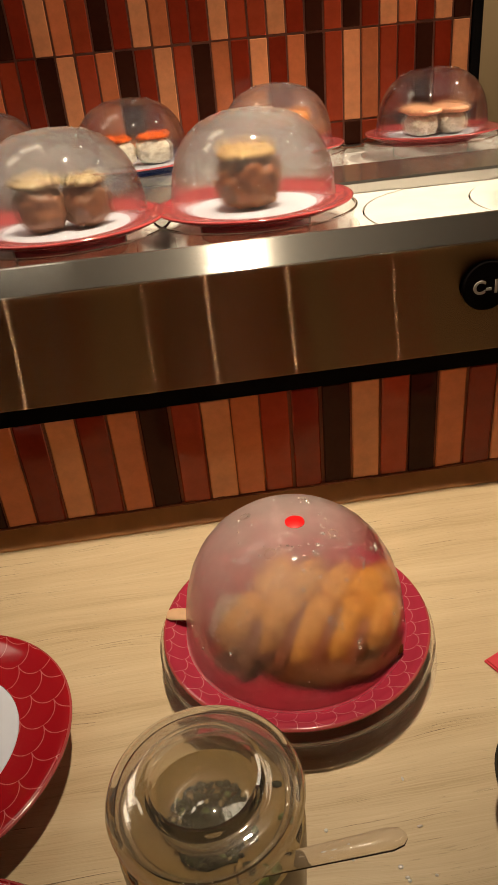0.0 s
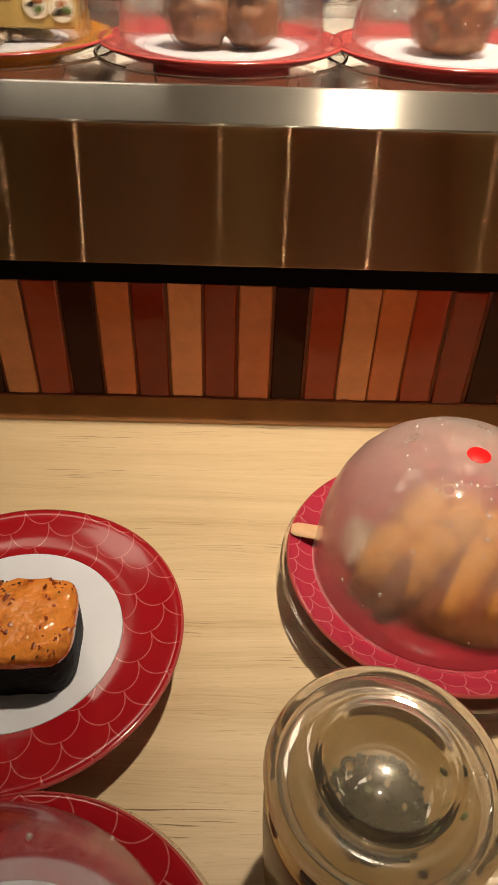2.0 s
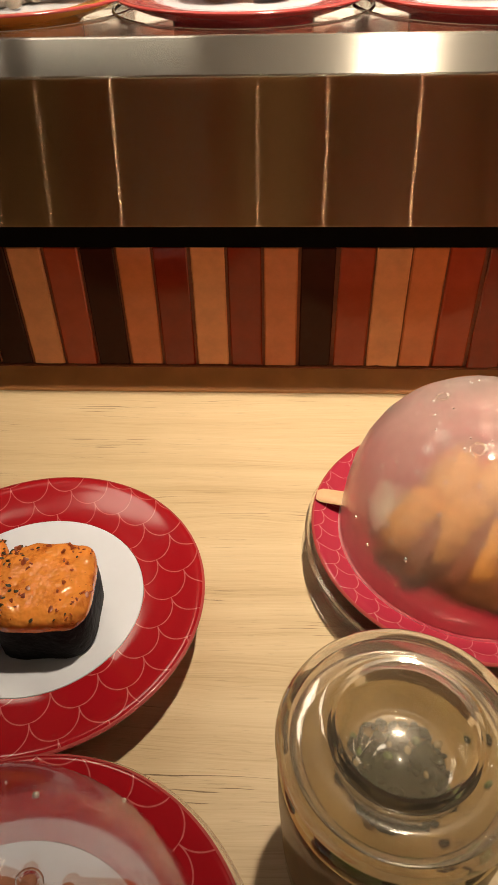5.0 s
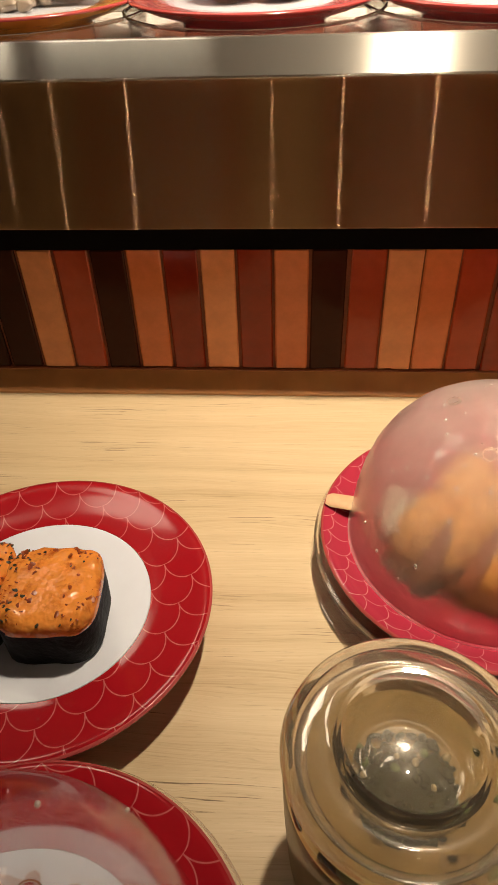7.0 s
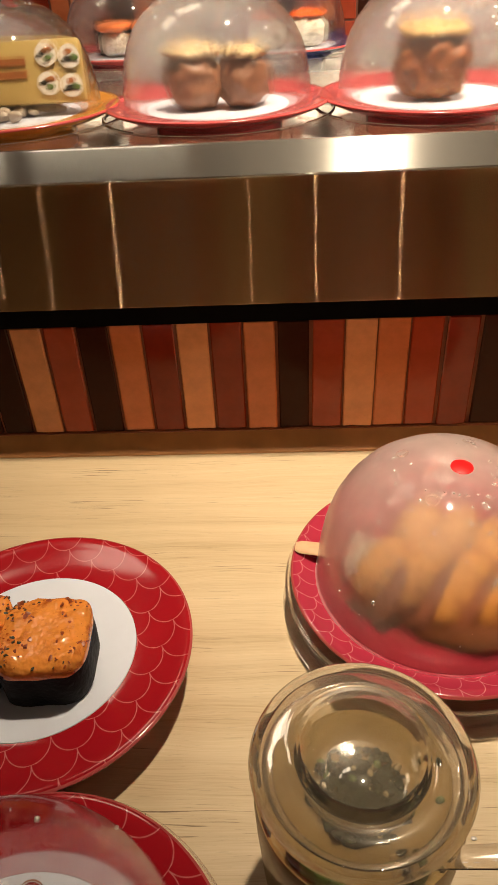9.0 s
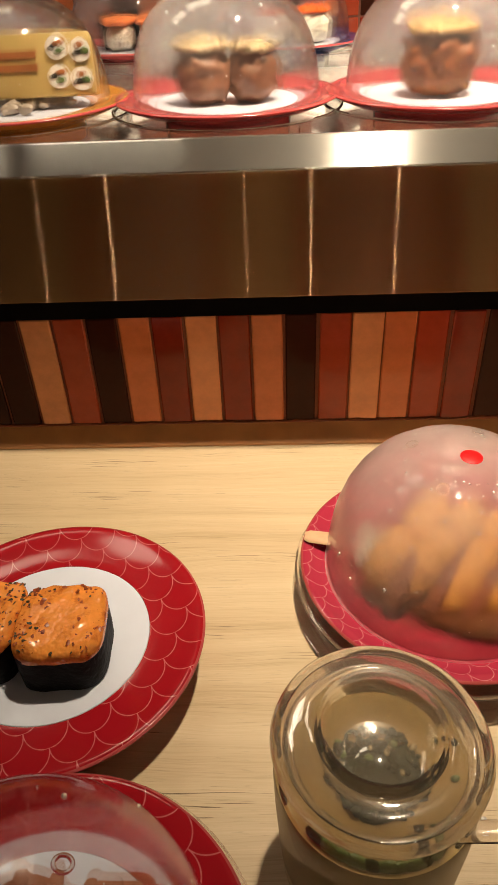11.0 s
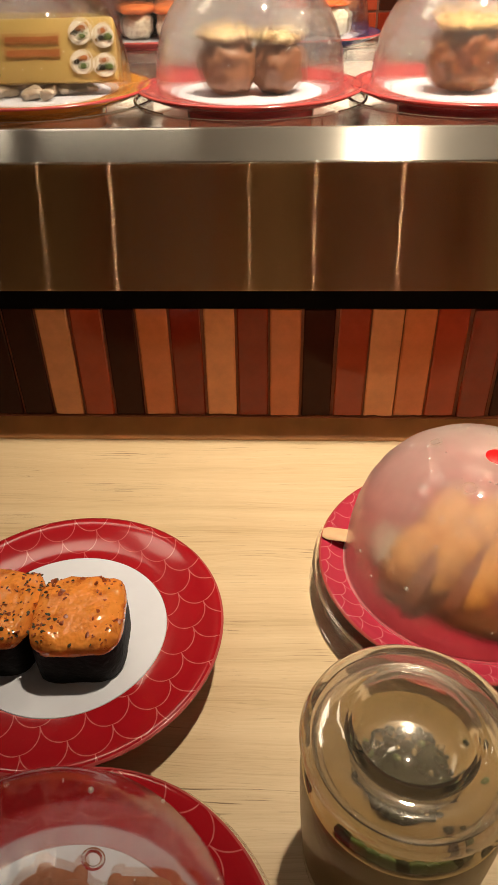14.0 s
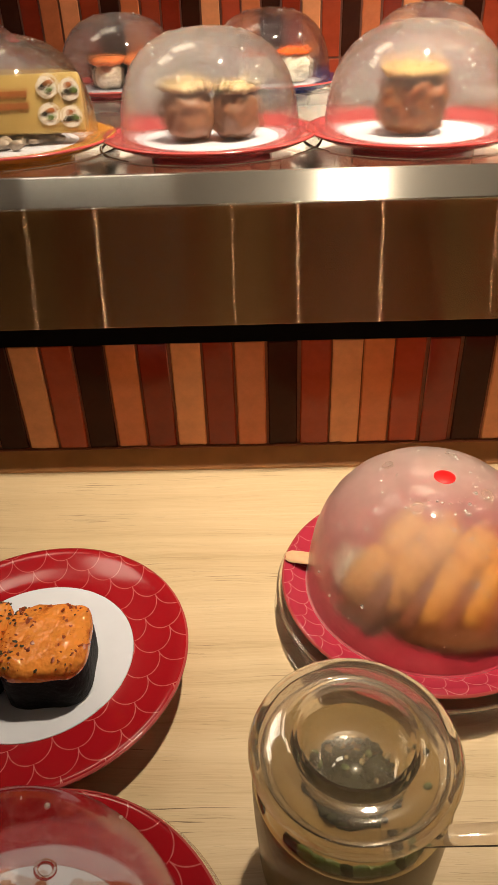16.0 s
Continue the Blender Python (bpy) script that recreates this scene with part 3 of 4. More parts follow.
def lettering(text, size, at, material, parent, depth=0.0004, bold=0.0):
    """Flat raised letters; at places their left end, reading along x."""
    cu = bpy.data.curves.new("lettering", "FONT")
    cu.body, cu.size, cu.extrude, cu.offset = text, size, depth, bold
    tmp = new("lettering", cu)
    me = bpy.data.meshes.new_from_object(tmp.evaluated_get(bpy.context.evaluated_depsgraph_get()))
    bpy.data.objects.remove(tmp)
    me.materials.clear()
    me.materials.append(material)
    ob = new("lettering", me)
    ob.parent = parent
    ob.matrix_basis = at
    return ob


part_world = INV @ pose(0.2036, 0.4758, 0.1705, 90, 0, 0)
lettering("C-1", 0.0134, disc.matrix_basis.inverted() @ part_world, INK_WHITE, disc, bold=0.0003)

# ---- lamps ----


def pendant(x, y):
    lamp = empty("pendant_spotlight", pose(x, y, LAMP_Z), "small round pendant spotlight low over the conveyor edge, main lamp and added copy", "pendant light", "row of pendant spotlights")
    part("housing", lathe([(0.024, 0.0), (0.028, 0.0), (0.03, 0.012), (0.03, 0.05), (0.024, 0.062), (0.006, 0.066), (0, 0.066), (0, 0.06), (0.02, 0.056), (0.026, 0.046), (0.024, 0.0)], 32), STEEL_TOP, lamp)
    part("lens", lathe([(0, 0.004), (0.0235, 0.004), (0.0235, 0.006), (0, 0.007)], 32), LAMP_GLOW, lamp)
    part("cord", tube([(0, 0, 0.066), (0, 0, CEILING - LAMP_Z)], 0.002, 6), BLACK, lamp)
    return lamp


# Fixture for the added far-lane fill.
far_fill = empty("ceiling_downlight", pose(1.15, 0.9, CEILING), "added ceiling lamp out of view, lighting the far lane", "ceiling light")
part("trim_ring", lathe([(0.036, 0.0), (0.05, 0.0), (0.05, -0.004), (0.045, -0.007), (0.036, -0.004), (0.036, 0.0)], 32), STEEL_TOP, far_fill)
part("lens", lathe([(0, -0.001), (0.034, -0.001), (0.034, -0.003), (0, -0.004)], 32), LAMP_GLOW, far_fill)
first_lamp = pendant(*MAIN)
# Unseen copy, added to carry the right-hand fill spot.
copy_thing(first_lamp, pose(1.05, MAIN[1], LAMP_Z))

panel = empty("pendant_panel_light", pose(-0.69, 0.76, LAMP_Z, 0, 0, 8), "flat square panel light hanging over the conveyor", "pendant light", "panel lights")
part("frame", merge(box(-0.2, -0.13, 0.0, 0.2, -0.11, 0.02), box(-0.2, 0.11, 0.0, 0.2, 0.13, 0.02), box(-0.2, -0.1095, 0.0, -0.16, 0.1095, 0.02), box(0.16, -0.1095, 0.0, 0.2, 0.1095, 0.02), box(-0.2, -0.13, 0.0205, 0.2, 0.13, 0.026)), STEEL_TOP, panel, "", False)
part("diffuser", box(-0.1400, -0.1000, 0.002, 0.1400, 0.1000, 0.018), PANEL_GLOW, panel, "glowing diffuser", False)
for x in (-0.14, 0.14):
    part("cord", tube([(x, 0, 0.026), (x, 0, CEILING - LAMP_Z)], 0.0015, 6), BLACK, panel)

copy_thing(panel, pose(-0.36, 0.92, LAMP_Z, 0, 0, 8))

bulb = empty("hanging_bulb", pose(0.13, -2.52, 1.1), "slim warm tube bulb on a dark cord", "pendant light", "bulbs behind the seats")
part("globe", lump(0.007, 0.007, 0.06, (0, 0, -0.058), 0.0), BULB_GLOW, bulb, "glowing globe")
part("socket", lathe([(0, 0.02), (0.005, 0.02), (0.006, 0.006), (0.005, 0.0), (0, 0.0)], 16), BLACK, bulb)
part("cord", tube([(0, 0, 0.03), (0, 0, CEILING - 1.1)], 0.002, 6), BLACK, bulb)
for x in (-0.86, 0.545):
    copy_thing(bulb, pose(x, -2.52, 1.1))
dim = empty("hanging_bulb", pose(-1.21, -2.52, 1.1), "slim dim tube bulb on a dark cord", "pendant light", "bulbs behind the seats")
part("globe", lump(0.007, 0.007, 0.06, (0, 0, -0.058), 0.0), BULB_DIM, dim, "softly glowing globe")
part("socket", lathe([(0, 0.02), (0.005, 0.02), (0.006, 0.006), (0.005, 0.0), (0, 0.0)], 16), BLACK, dim)
part("cord", tube([(0, 0, 0.02), (0, 0, CEILING - 1.1)], 0.002, 6), BLACK, dim)
for x in (-1.46, -0.19, 1.1):
    copy_thing(dim, pose(x, -2.52, 1.1))

# ---- tableware ----


def plate(at, rim_material, label, group, well=0.052, well_material=None, lift=0.0055):
    """A shallow coupe plate on a foot: printed rim, white well."""
    p = empty("sushi_plate", at, label, "plate", group)
    top = [(well, 0.0163)] + [(well + (0.0775 - well) * f, z) for f, z in ((0.12, 0.0163), (0.28, 0.0167), (0.45, 0.0174), (0.65, 0.0184), (0.85, 0.0197), (0.97, 0.0206))] + [(0.0790, 0.0209), (0.0804, 0.0209), (0.0815, 0.0205), (0.0814, 0.0194), (0.078, 0.0174), (0.068, 0.0136), (0.056, 0.0102), (0.047, 0.0065)]
    rim = [(r, z + lift) for r, z in top] + [(0.0462, 0.0), (0.0435, 0.0), (0.043, 0.004), (0.0425, 0.0090 + lift), (well, 0.0140 + lift), (well, 0.0163 + lift)]
    part("rim", lathe(rim, 128), rim_material, p)
    part("edge", lathe([(r, z + lift) for r, z in ((0.0808, 0.0210), (0.0815, 0.0208), (0.0820, 0.0202), (0.0820, 0.0196), (0.0815, 0.0192), (0.0814, 0.0198), (0.0808, 0.0210))], 128), EDGE_GLINT, p, "glossy edge, tinted paler as a glint")
    part("well", lathe([(0, 0.0161 + lift), (0.03, 0.0161 + lift), (0.044, 0.0162 + lift), (well - 0.0004, 0.0164 + lift), (well - 0.0002, 0.0161 + lift), (well - 0.0003, 0.0142 + lift), (0.0424, 0.0110 + lift), (0, 0.0105 + lift)], 96), well_material or WHITE_GLAZE, p, "white glazed well" if well_material is None else "deep red well")
    return p


def tray(at, group):
    """The clear lower half of the cover, which carries the plate: a flanged base and a low wall with a rolled rim."""
    t = empty("cover_tray", at, "clear plastic tray ring under a sushi plate", "tray", group)
    part("base", lathe([(0.0, 0.0008), (0.055, 0.0008), (0.0795, 0.0010), (0.0855, 0.0012), (0.0862, 0.0022), (0.0868, 0.0020), (0.0868, 0.0002), (0.0855, 0.0), (0.0, 0.0)], 72), CLEAR_TRAY, t).visible_shadow = False
    part("wall", lathe([(0.0790, 0.0012), (0.0802, 0.0026), (0.0828, 0.0180), (0.0835, 0.0180), (0.0812, 0.0026), (0.0806, 0.0012), (0.0790, 0.0012)], 72), CLEAR_TRAY, t).visible_shadow = False
    part("rim", lathe([(0.0828, 0.0181), (0.0830, 0.0193), (0.0840, 0.0200), (0.0852, 0.0195), (0.0853, 0.0186), (0.0842, 0.0180), (0.0828, 0.0181)], 72), JAR_CLEAR, t, "rolled clear rim").visible_shadow = False
    return t


def dome_profile(R, H, wall=0.0008):
    shape = [(1.0, 0.0), (0.992, 0.12), (0.975, 0.26), (0.945, 0.40), (0.895, 0.54), (0.82, 0.67), (0.72, 0.785), (0.59, 0.88), (0.43, 0.945), (0.25, 0.985), (0.11, 0.998), (0.0, 1.0)]
    outer = [(R + 0.0007, 0.0), (R + 0.0007, 0.0010), (R + 0.0003, 0.0014)] + [(R * r, 0.002 + H * z) for r, z in shape]
    inner = [(max(R * r - wall, 0) if r else 0, 0.002 + H * z - wall * (1 if z > 0.5 else 0.4)) for r, z in reversed(shape)]
    return outer + inner + [(R - 0.0004, 0.0), (R + 0.0007, 0.0)]


def dome(at, material, label, group, R=0.068, H=0.0695, sticker=True, drops=0, seed=1, dot=(0.02, 0.02)):
    """Domed cover with three moulded nubs, a sticker and beads of condensation."""
    d = empty("dome_cover", at, label, "food cover", group)
    shell = part("shell", lathe(dome_profile(R, H), 72), material, d)
    shell.visible_shadow = False
    rng = random.Random(seed)

    def surface(a, f):
        """Point and normal of the shell at the turn a and the share f of its radius."""
        zs = 0.002 + H * (1 - (f ** 2.35)) ** (1 / 2.05)
        e = 0.01
        z2 = 0.002 + H * (1 - (min(f + e, 0.999) ** 2.35)) ** (1 / 2.05)
        n = Vector((-(z2 - zs), 0, e * R)).normalized()
        n.rotate(Euler((0, 0, a)))
        return Vector((R * f * math.cos(a), R * f * math.sin(a), zs)), n

    for a in (2.6, -2.12, 1.05, -0.53):
        p, n = surface(a, 0.40)
        m = Matrix.Translation(p) @ n.to_track_quat("Z", "Y").to_matrix().to_4x4()
        part("nub", lathe([(0.0022, 0.0001), (0.0034, 0.0), (0.0037, 0.0006), (0.0033, 0.0012), (0.0026, 0.0012), (0.0022, 0.0007), (0.0022, 0.0001)], 18), JAR_CLEAR, d, "", True, m).visible_shadow = False
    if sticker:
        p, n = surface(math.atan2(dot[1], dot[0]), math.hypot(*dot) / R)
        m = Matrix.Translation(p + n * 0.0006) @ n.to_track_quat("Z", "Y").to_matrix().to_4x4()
        # The sticker's shadow on the food is switched off.
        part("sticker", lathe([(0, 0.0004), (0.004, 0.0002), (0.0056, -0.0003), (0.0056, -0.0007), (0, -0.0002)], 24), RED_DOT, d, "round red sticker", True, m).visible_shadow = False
    if drops:
        bms = []
        for _ in range(drops):
            a, f = rng.gauss(-0.6, 1.5), rng.uniform(0.2, 0.985) ** 0.8
            p, n = surface(a, f)
            r = rng.choice((0.0003, 0.0003, 0.0004, 0.0004, 0.0005, 0.0006, 0.0008, 0.0011))
            b = bmesh.new()
            bmesh.ops.create_icosphere(b, subdivisions=2, radius=r, matrix=Matrix.Translation(p + n * r * 0.1))
            bms.append(b)
        beads = part("droplets", merge(*bms), DROP, d, "beads of condensation")
        tagged(beads, kind="stuff").visible_shadow = False
    return d


# ---- food ----


def gunkan(at, top, label, group="", seed=0.0, L=0.043, W=0.044, H=0.0245, flakes=60, lean=-1):
    """Rice wrapped in nori with a soft domed topping."""
    g = empty("gunkan_sushi", at, label, "sushi", group)
    n = 48

    def ring(scale, z, wave=0.0):
        pts = []
        for i in range(n):
            a = 2 * math.pi * i / n
            c, s = math.cos(a), math.sin(a)
            k = (abs(c) ** 4.2 + abs(s) ** 4.2) ** (-1 / 4.2)
            w = 1 + wave * noise.noise(Vector((c * 2 + seed, s * 2, seed)))
            pts.append((L / 2 * scale * k * c * w, W / 2 * scale * k * s * w, z + wave * 0.012 * noise.noise(Vector((c * 3, s * 3 + seed, 1.0)))))
        return pts

    def loft(rings, cap=True):
        bm = bmesh.new()
        vs = [[bm.verts.new(p) for p in r] for r in rings]
        for p, q in zip(vs, vs[1:]):
            for i in range(n):
                bm.faces.new((p[i], p[(i + 1) % n], q[(i + 1) % n], q[i]))
        if cap:
            bm.faces.new(vs[0]), bm.faces.new(list(reversed(vs[-1])))
        return bm

    part("nori_band", loft([ring(0.95, 0.0, 0.03), ring(0.99, 0.002, 0.04), ring(1.0, H * 0.5, 0.05), ring(0.985, H, 0.06), ring(0.93, H + 0.0002, 0.06), ring(0.93, H - 0.004, 0.05), ring(0.9, 0.001, 0.03)]), NORI, g, "black nori band")
    part("rice", loft([ring(0.9, 0.0015), ring(0.92, H - 0.003)]), RICE, g)
    bm = bmesh.new()
    bmesh.ops.create_uvsphere(bm, u_segments=56, v_segments=28, radius=1)
    for v in bm.verts:
        c = v.co
        k = [math.copysign(abs(t) ** 0.52, t) for t in (c.x, c.y)]
        r = max(abs(c.z), 0)
        x, y = k[0] * L * 0.52, k[1] * W * 0.52
        h = 0.0085 * (abs(c.z) ** 0.55) if c.z > 0 else -0.004 * abs(c.z)
        edge = noise.noise(Vector((x * 160 + seed, y * 160, 2.0))) * 0.0018
        bump = noise.noise(Vector((x * 130, y * 130 + seed, 5.0))) * 0.0022 * (1 if c.z > 0.02 else 0.2)
        v.co = Vector((x * (1 + edge * 12), y * (1 + edge * 12), H - 0.001 + h + bump + (edge * 1.2 if c.z <= 0.1 else 0)))
    tops = [v.co.copy() for v in bm.verts if v.co.z > H + 0.0035]
    part("topping", bm, top, g, "soft glossy topping")
    rng = random.Random(int(seed * 100) + 5)
    for name, material, count, note in (("herb_dusting", HERB, flakes // 2, "dark green herb flakes"), ("scorch_dusting", SCORCH, flakes, "scorched red-brown crumbs")):
        flecks = []
        while len(flecks) < count:
            p = rng.choice(tops)
            if rng.random() > (1.0 if lean * p.x > L * 0.12 else 0.2 if name == "herb_dusting" else 0.8):
                continue
            big = 1.35 if name == "scorch_dusting" else 1.1
            b = lump(big * rng.choice((0.0004, 0.0006, 0.0008, 0.0013)), big * rng.choice((0.0004, 0.0006, 0.0009)), 0.0003, (0, 0, 0), 0.9, 1500, rng.random() * 9, 1.0, 7, 4)
            bmesh.ops.transform(b, matrix=pose(p.x + rng.gauss(0, 0.0006), p.y + rng.gauss(0, 0.0006), p.z, rng.uniform(-30, 30), rng.uniform(-30, 30), rng.uniform(0, 360)), verts=b.verts)
            flecks.append(b)
        tagged(part(name, merge(*flecks), material, g, note), kind="stuff")
    return g


def roll(at, outside, top, label, R=0.021, H=0.034, seed=0.0, group=""):
    """A standing maki slice with a ragged topping."""
    g = empty("sushi_roll", at, label, "sushi", group)
    part("body", lump(R, R * 0.92, H / 2, (0, 0, H / 2), 0.14, 150, seed, 0.8, 48, 32), outside, g)
    crumbs = [lump(R * 0.9, R * 0.82, 0.003, (0, 0, H - 0.0005), 0.16, 120, seed, 0.7)]
    rng = random.Random(int(seed * 10))
    for _ in range(26):
        r, a = R * 0.86 * math.sqrt(rng.random()), rng.uniform(0, 6.283)
        crumbs.append(lump(rng.uniform(0.002, 0.005), rng.uniform(0.002, 0.0045), rng.uniform(0.0014, 0.003), (r * math.cos(a), r * math.sin(a), H + 0.002 - 0.004 * (r / R) ** 3), 0.4, 260, rng.random() * 20, 0.9, 12, 8))
    part("topping", merge(*crumbs), top, g)
    return g


def nigiri(at, top, label, seed=0.0, band=False, group=""):
    g = empty("nigiri_sushi", at, label, "sushi", group)
    part("rice", lump(0.016, 0.027, 0.0135, (0, 0, 0.0125), 0.12, 160, seed, 0.75), RICE, g)
    part("fish", lump(0.0185, 0.032, 0.005, (0, 0, 0.0275), 0.18, 90, seed + 3, 0.8), top, g)
    if band:
        part("nori_band", box(-0.0195, -0.0045, 0.0005, 0.0195, 0.0045, 0.0335, 0.002), NORI, g, "narrow black nori band")
    return g


def covered(x, y, z, glaze, label, group, mist, dots, seed, turn):
    """Tray, plate and dome, one on the other; gives the height of the well."""
    tray(pose(x, y, z + 0.0003, 0, 0, turn), group + " trays")
    plate(pose(x, y, z + 0.0012, 0, 0, turn), glaze, label, group)
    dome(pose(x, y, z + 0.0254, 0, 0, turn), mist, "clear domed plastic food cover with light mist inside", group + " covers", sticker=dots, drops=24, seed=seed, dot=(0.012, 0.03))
    return z + 0.0012 + 0.0217

# ---- on the counter ----
# open red plate with two gunkan
PLATE = (-0.1758, 0.2835)
plate(pose(PLATE[0], PLATE[1], 0.0004, 0, 0, 24), RED_GLAZE, "red glazed plate with fish-scale print holding two sushi", "plates on the counter")
gunkan(pose(-0.1632, 0.2722, 0.0221, 0, 0, 4), MAYO, "gunkan sushi with torched orange sauce and herb flecks", "sushi on the open plate", 0.4, flakes=70)
gunkan(pose(-0.2066, 0.2760, 0.0221, 0, 0, -5), MAYO, "gunkan sushi with torched orange sauce, dusted with dark herbs", "sushi on the open plate", 2.9, flakes=120, lean=1)

# covered plate with skewered dumplings
DX, DY = 0.0400, 0.3325
tray(pose(DX, DY, 0.0005), "covers on the counter")
plate(pose(DX, DY, 0.0016, 0, 0, 30), PINK_GLAZE, "crimson scale-print plate under a misted dome", "plates on the counter", 0.0655, WELL_RED)
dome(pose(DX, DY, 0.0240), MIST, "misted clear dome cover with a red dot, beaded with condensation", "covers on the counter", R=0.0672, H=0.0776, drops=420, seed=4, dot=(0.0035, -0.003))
skewers = empty("dumpling_skewers", pose(DX + 0.010, DY - 0.013, 0.0234, 0, 0, -15), "golden dumplings on flat skewers in brown sauce", "skewered food")
for k in range(5):
    a = -0.0375 + 0.0185 * k
    bow = 1 - (a / 0.075) ** 2
    part("dumpling", lump(0.0112, 0.0265 * bow, 0.0130, (0, 0, 0), 0.1, 70, k * 2.3, 0.9), DUMPLING, skewers, "", True, pose(a, -0.006 + 0.002 * math.sin(k * 2.1), 0.0145 + 0.0015 * math.sin(k * 1.7), 16, 6 * math.sin(k), -26))
for k in range(4):
    part("dumpling", lump(0.0112, 0.020, 0.0120, (0, 0, 0), 0.12, 70, k * 3.1 + 9, 0.9), DUMPLING, skewers, "", True, pose(-0.024 + 0.0175 * k, 0.018, 0.0165 + 0.002 * math.sin(k * 3), 8, 0, -18))
part("sauce", lump(0.046, 0.033, 0.010, (0.004, -0.005, 0.0040), 0.2, 60, 5.0), SAUCE, skewers, "pool of dark brown sauce")
for k in range(4):
    x = -0.0282 + 0.0185 * k
    part("sauce_streak", tube([(x - 0.008, -0.0290, 0.007), (x - 0.005, -0.0245, 0.014), (x, -0.013, 0.0215), (x + 0.006, 0.002, 0.0250)], [0.0044, 0.0050, 0.0046, 0.0020], 8), SAUCE_THIN, skewers, "thin brown sauce streak")
part("shreds", lump(0.007, 0.019, 0.004, (-0.0460, 0.010, 0.004), 0.3, 90, 8.0), ONION, skewers, "heap of white shreds")
stick = [(-0.0388, 0.3518, 0.0292), (-0.036, 0.3513, 0.0292), (-0.024, 0.3490, 0.0292), (-0.014, 0.3475, 0.0292)]
part("skewer", tube(stick, [0.0034, 0.0052, 0.0054, 0.0054], 12, 0.3), STICK, skewers, "flat pale wooden skewer end", True, skewers.matrix_basis.inverted())

# nearer covered plate
EX, EY = -0.1435, 0.1245
tray(pose(EX, EY, 0.0005), "covers on the counter")
plate(pose(EX, EY, 0.0016, 0, 0, 55), RED_GLAZE, "red scale-print plate with white well under a clear dome", "plates on the counter")
dome(pose(EX, EY, 0.0256, 0, 0, -22), MIST_THIN, "nearly clear dome cover over a red plate", "covers on the counter", R=0.0685, H=0.07, sticker=False, drops=20, seed=9)
roll(pose(EX + 0.029, EY + 0.018, 0.0234), HAM, HAM, "pinkish brown sushi roll slice under the dome", 0.0145, 0.029, 4.4)
roll(pose(EX + 0.001, EY + 0.019, 0.0234), HAM, HAM, "pinkish brown sushi roll slice under the dome", 0.0145, 0.030, 7.7)
thing("egg_garnish", merge(lump(0.010, 0.008, 0.008, (0, 0, 0.012), 0.4, 160, 3.0), lump(0.006, 0.006, 0.005, (0.006, -0.004, 0.019), 0.4, 160, 5.0), lump(0.009, 0.009, 0.006, (0, 0, 0.005), 0.3, 160, 7.0)), GOLDEN, "yellow crumbled garnish between the rolls", "garnish", at=pose(EX + 0.015, EY + 0.002, 0.0234))

# glass condiment jar
JX, JY = -0.0196, 0.1858
jar = empty("condiment_jar", pose(JX, JY, 0.0004), "thick glass condiment jar with lid, dark green relish inside", "jar")
part("body", lathe([(0, 0.0), (0.030, 0.0), (0.0335, 0.0012), (0.0356, 0.005), (0.0366, 0.020), (0.0380, 0.050), (0.0384, 0.066), (0.0382, 0.0750), (0.0372, 0.0792), (0.0352, 0.0808), (0.0334, 0.0800), (0.0346, 0.0755), (0.0354, 0.066), (0.0350, 0.050), (0.0337, 0.020), (0.0322, 0.0075), (0.029, 0.0048), (0, 0.0045)], 144), JAR_GLASS, jar).visible_shadow = False
relish = part("brine", lathe([(0, 0.0030), (0.0287, 0.0034), (0.0328, 0.0074), (0.0346, 0.020), (0.0360, 0.050), (0.0364, 0.0640), (0.0360, 0.0660), (0.0335, 0.0650), (0.014, 0.0645), (0, 0.0645)], 144), OLIVE, jar, "brown brine with green slices")
part("minced_relish", lump(0.0160, 0.0150, 0.0022, (0.001, -0.002, 0.0648), 0.3, 260, 3.0), LEAF, relish, "dark green minced relish")
rng = random.Random(11)
for k in range(170):
    r, a = 0.0180 * math.sqrt(rng.random()), rng.uniform(0, 6.283)
    leafy = rng.random() < 0.9
    m = pose(r * math.cos(a), r * math.sin(a), 0.0650 + rng.uniform(0, 0.003), rng.uniform(-40, 40), rng.uniform(-40, 40), rng.uniform(0, 360))
    part("leaf" if leafy else "bit", lump(rng.uniform(0.0008, 0.0022) if leafy else rng.uniform(0.001, 0.0018), rng.uniform(0.001, 0.0022) if leafy else 0.001, 0.0008, (0, 0, 0), 0.5, 200, k, 1.0, 10, 6), (LEAF if rng.random() < 0.93 else PALE_LEAF) if leafy else BEIGE_BIT, relish, "", True, m)
for k in range(11):
    a = -2.35 + 0.15 * k
    part("leaf", lump(0.0046, 0.0012, 0.0036, (0, 0, 0), 0.4, 200, k + 50, 1.0, 10, 6), PALE_LEAF if k % 4 else LEAF, relish, "pale green slice", True, pose(0.0332 * math.cos(a), 0.0332 * math.sin(a), 0.0665, 0, 10 * math.sin(k * 5), math.degrees(a) + 90))
for k in range(4):
    r, a = rng.uniform(0.022, 0.031), rng.uniform(0, 6.283)
    part("leaf", lump(rng.uniform(0.0012, 0.0026), rng.uniform(0.0008, 0.0014), 0.0008, (0, 0, 0), 0.5, 200, k + 80, 1.0, 10, 6), LEAF if k % 3 else PALE_LEAF, relish, "", True, pose(r * math.cos(a), r * math.sin(a), 0.0655, rng.uniform(-15, 15), rng.uniform(-15, 15), rng.uniform(0, 360)))
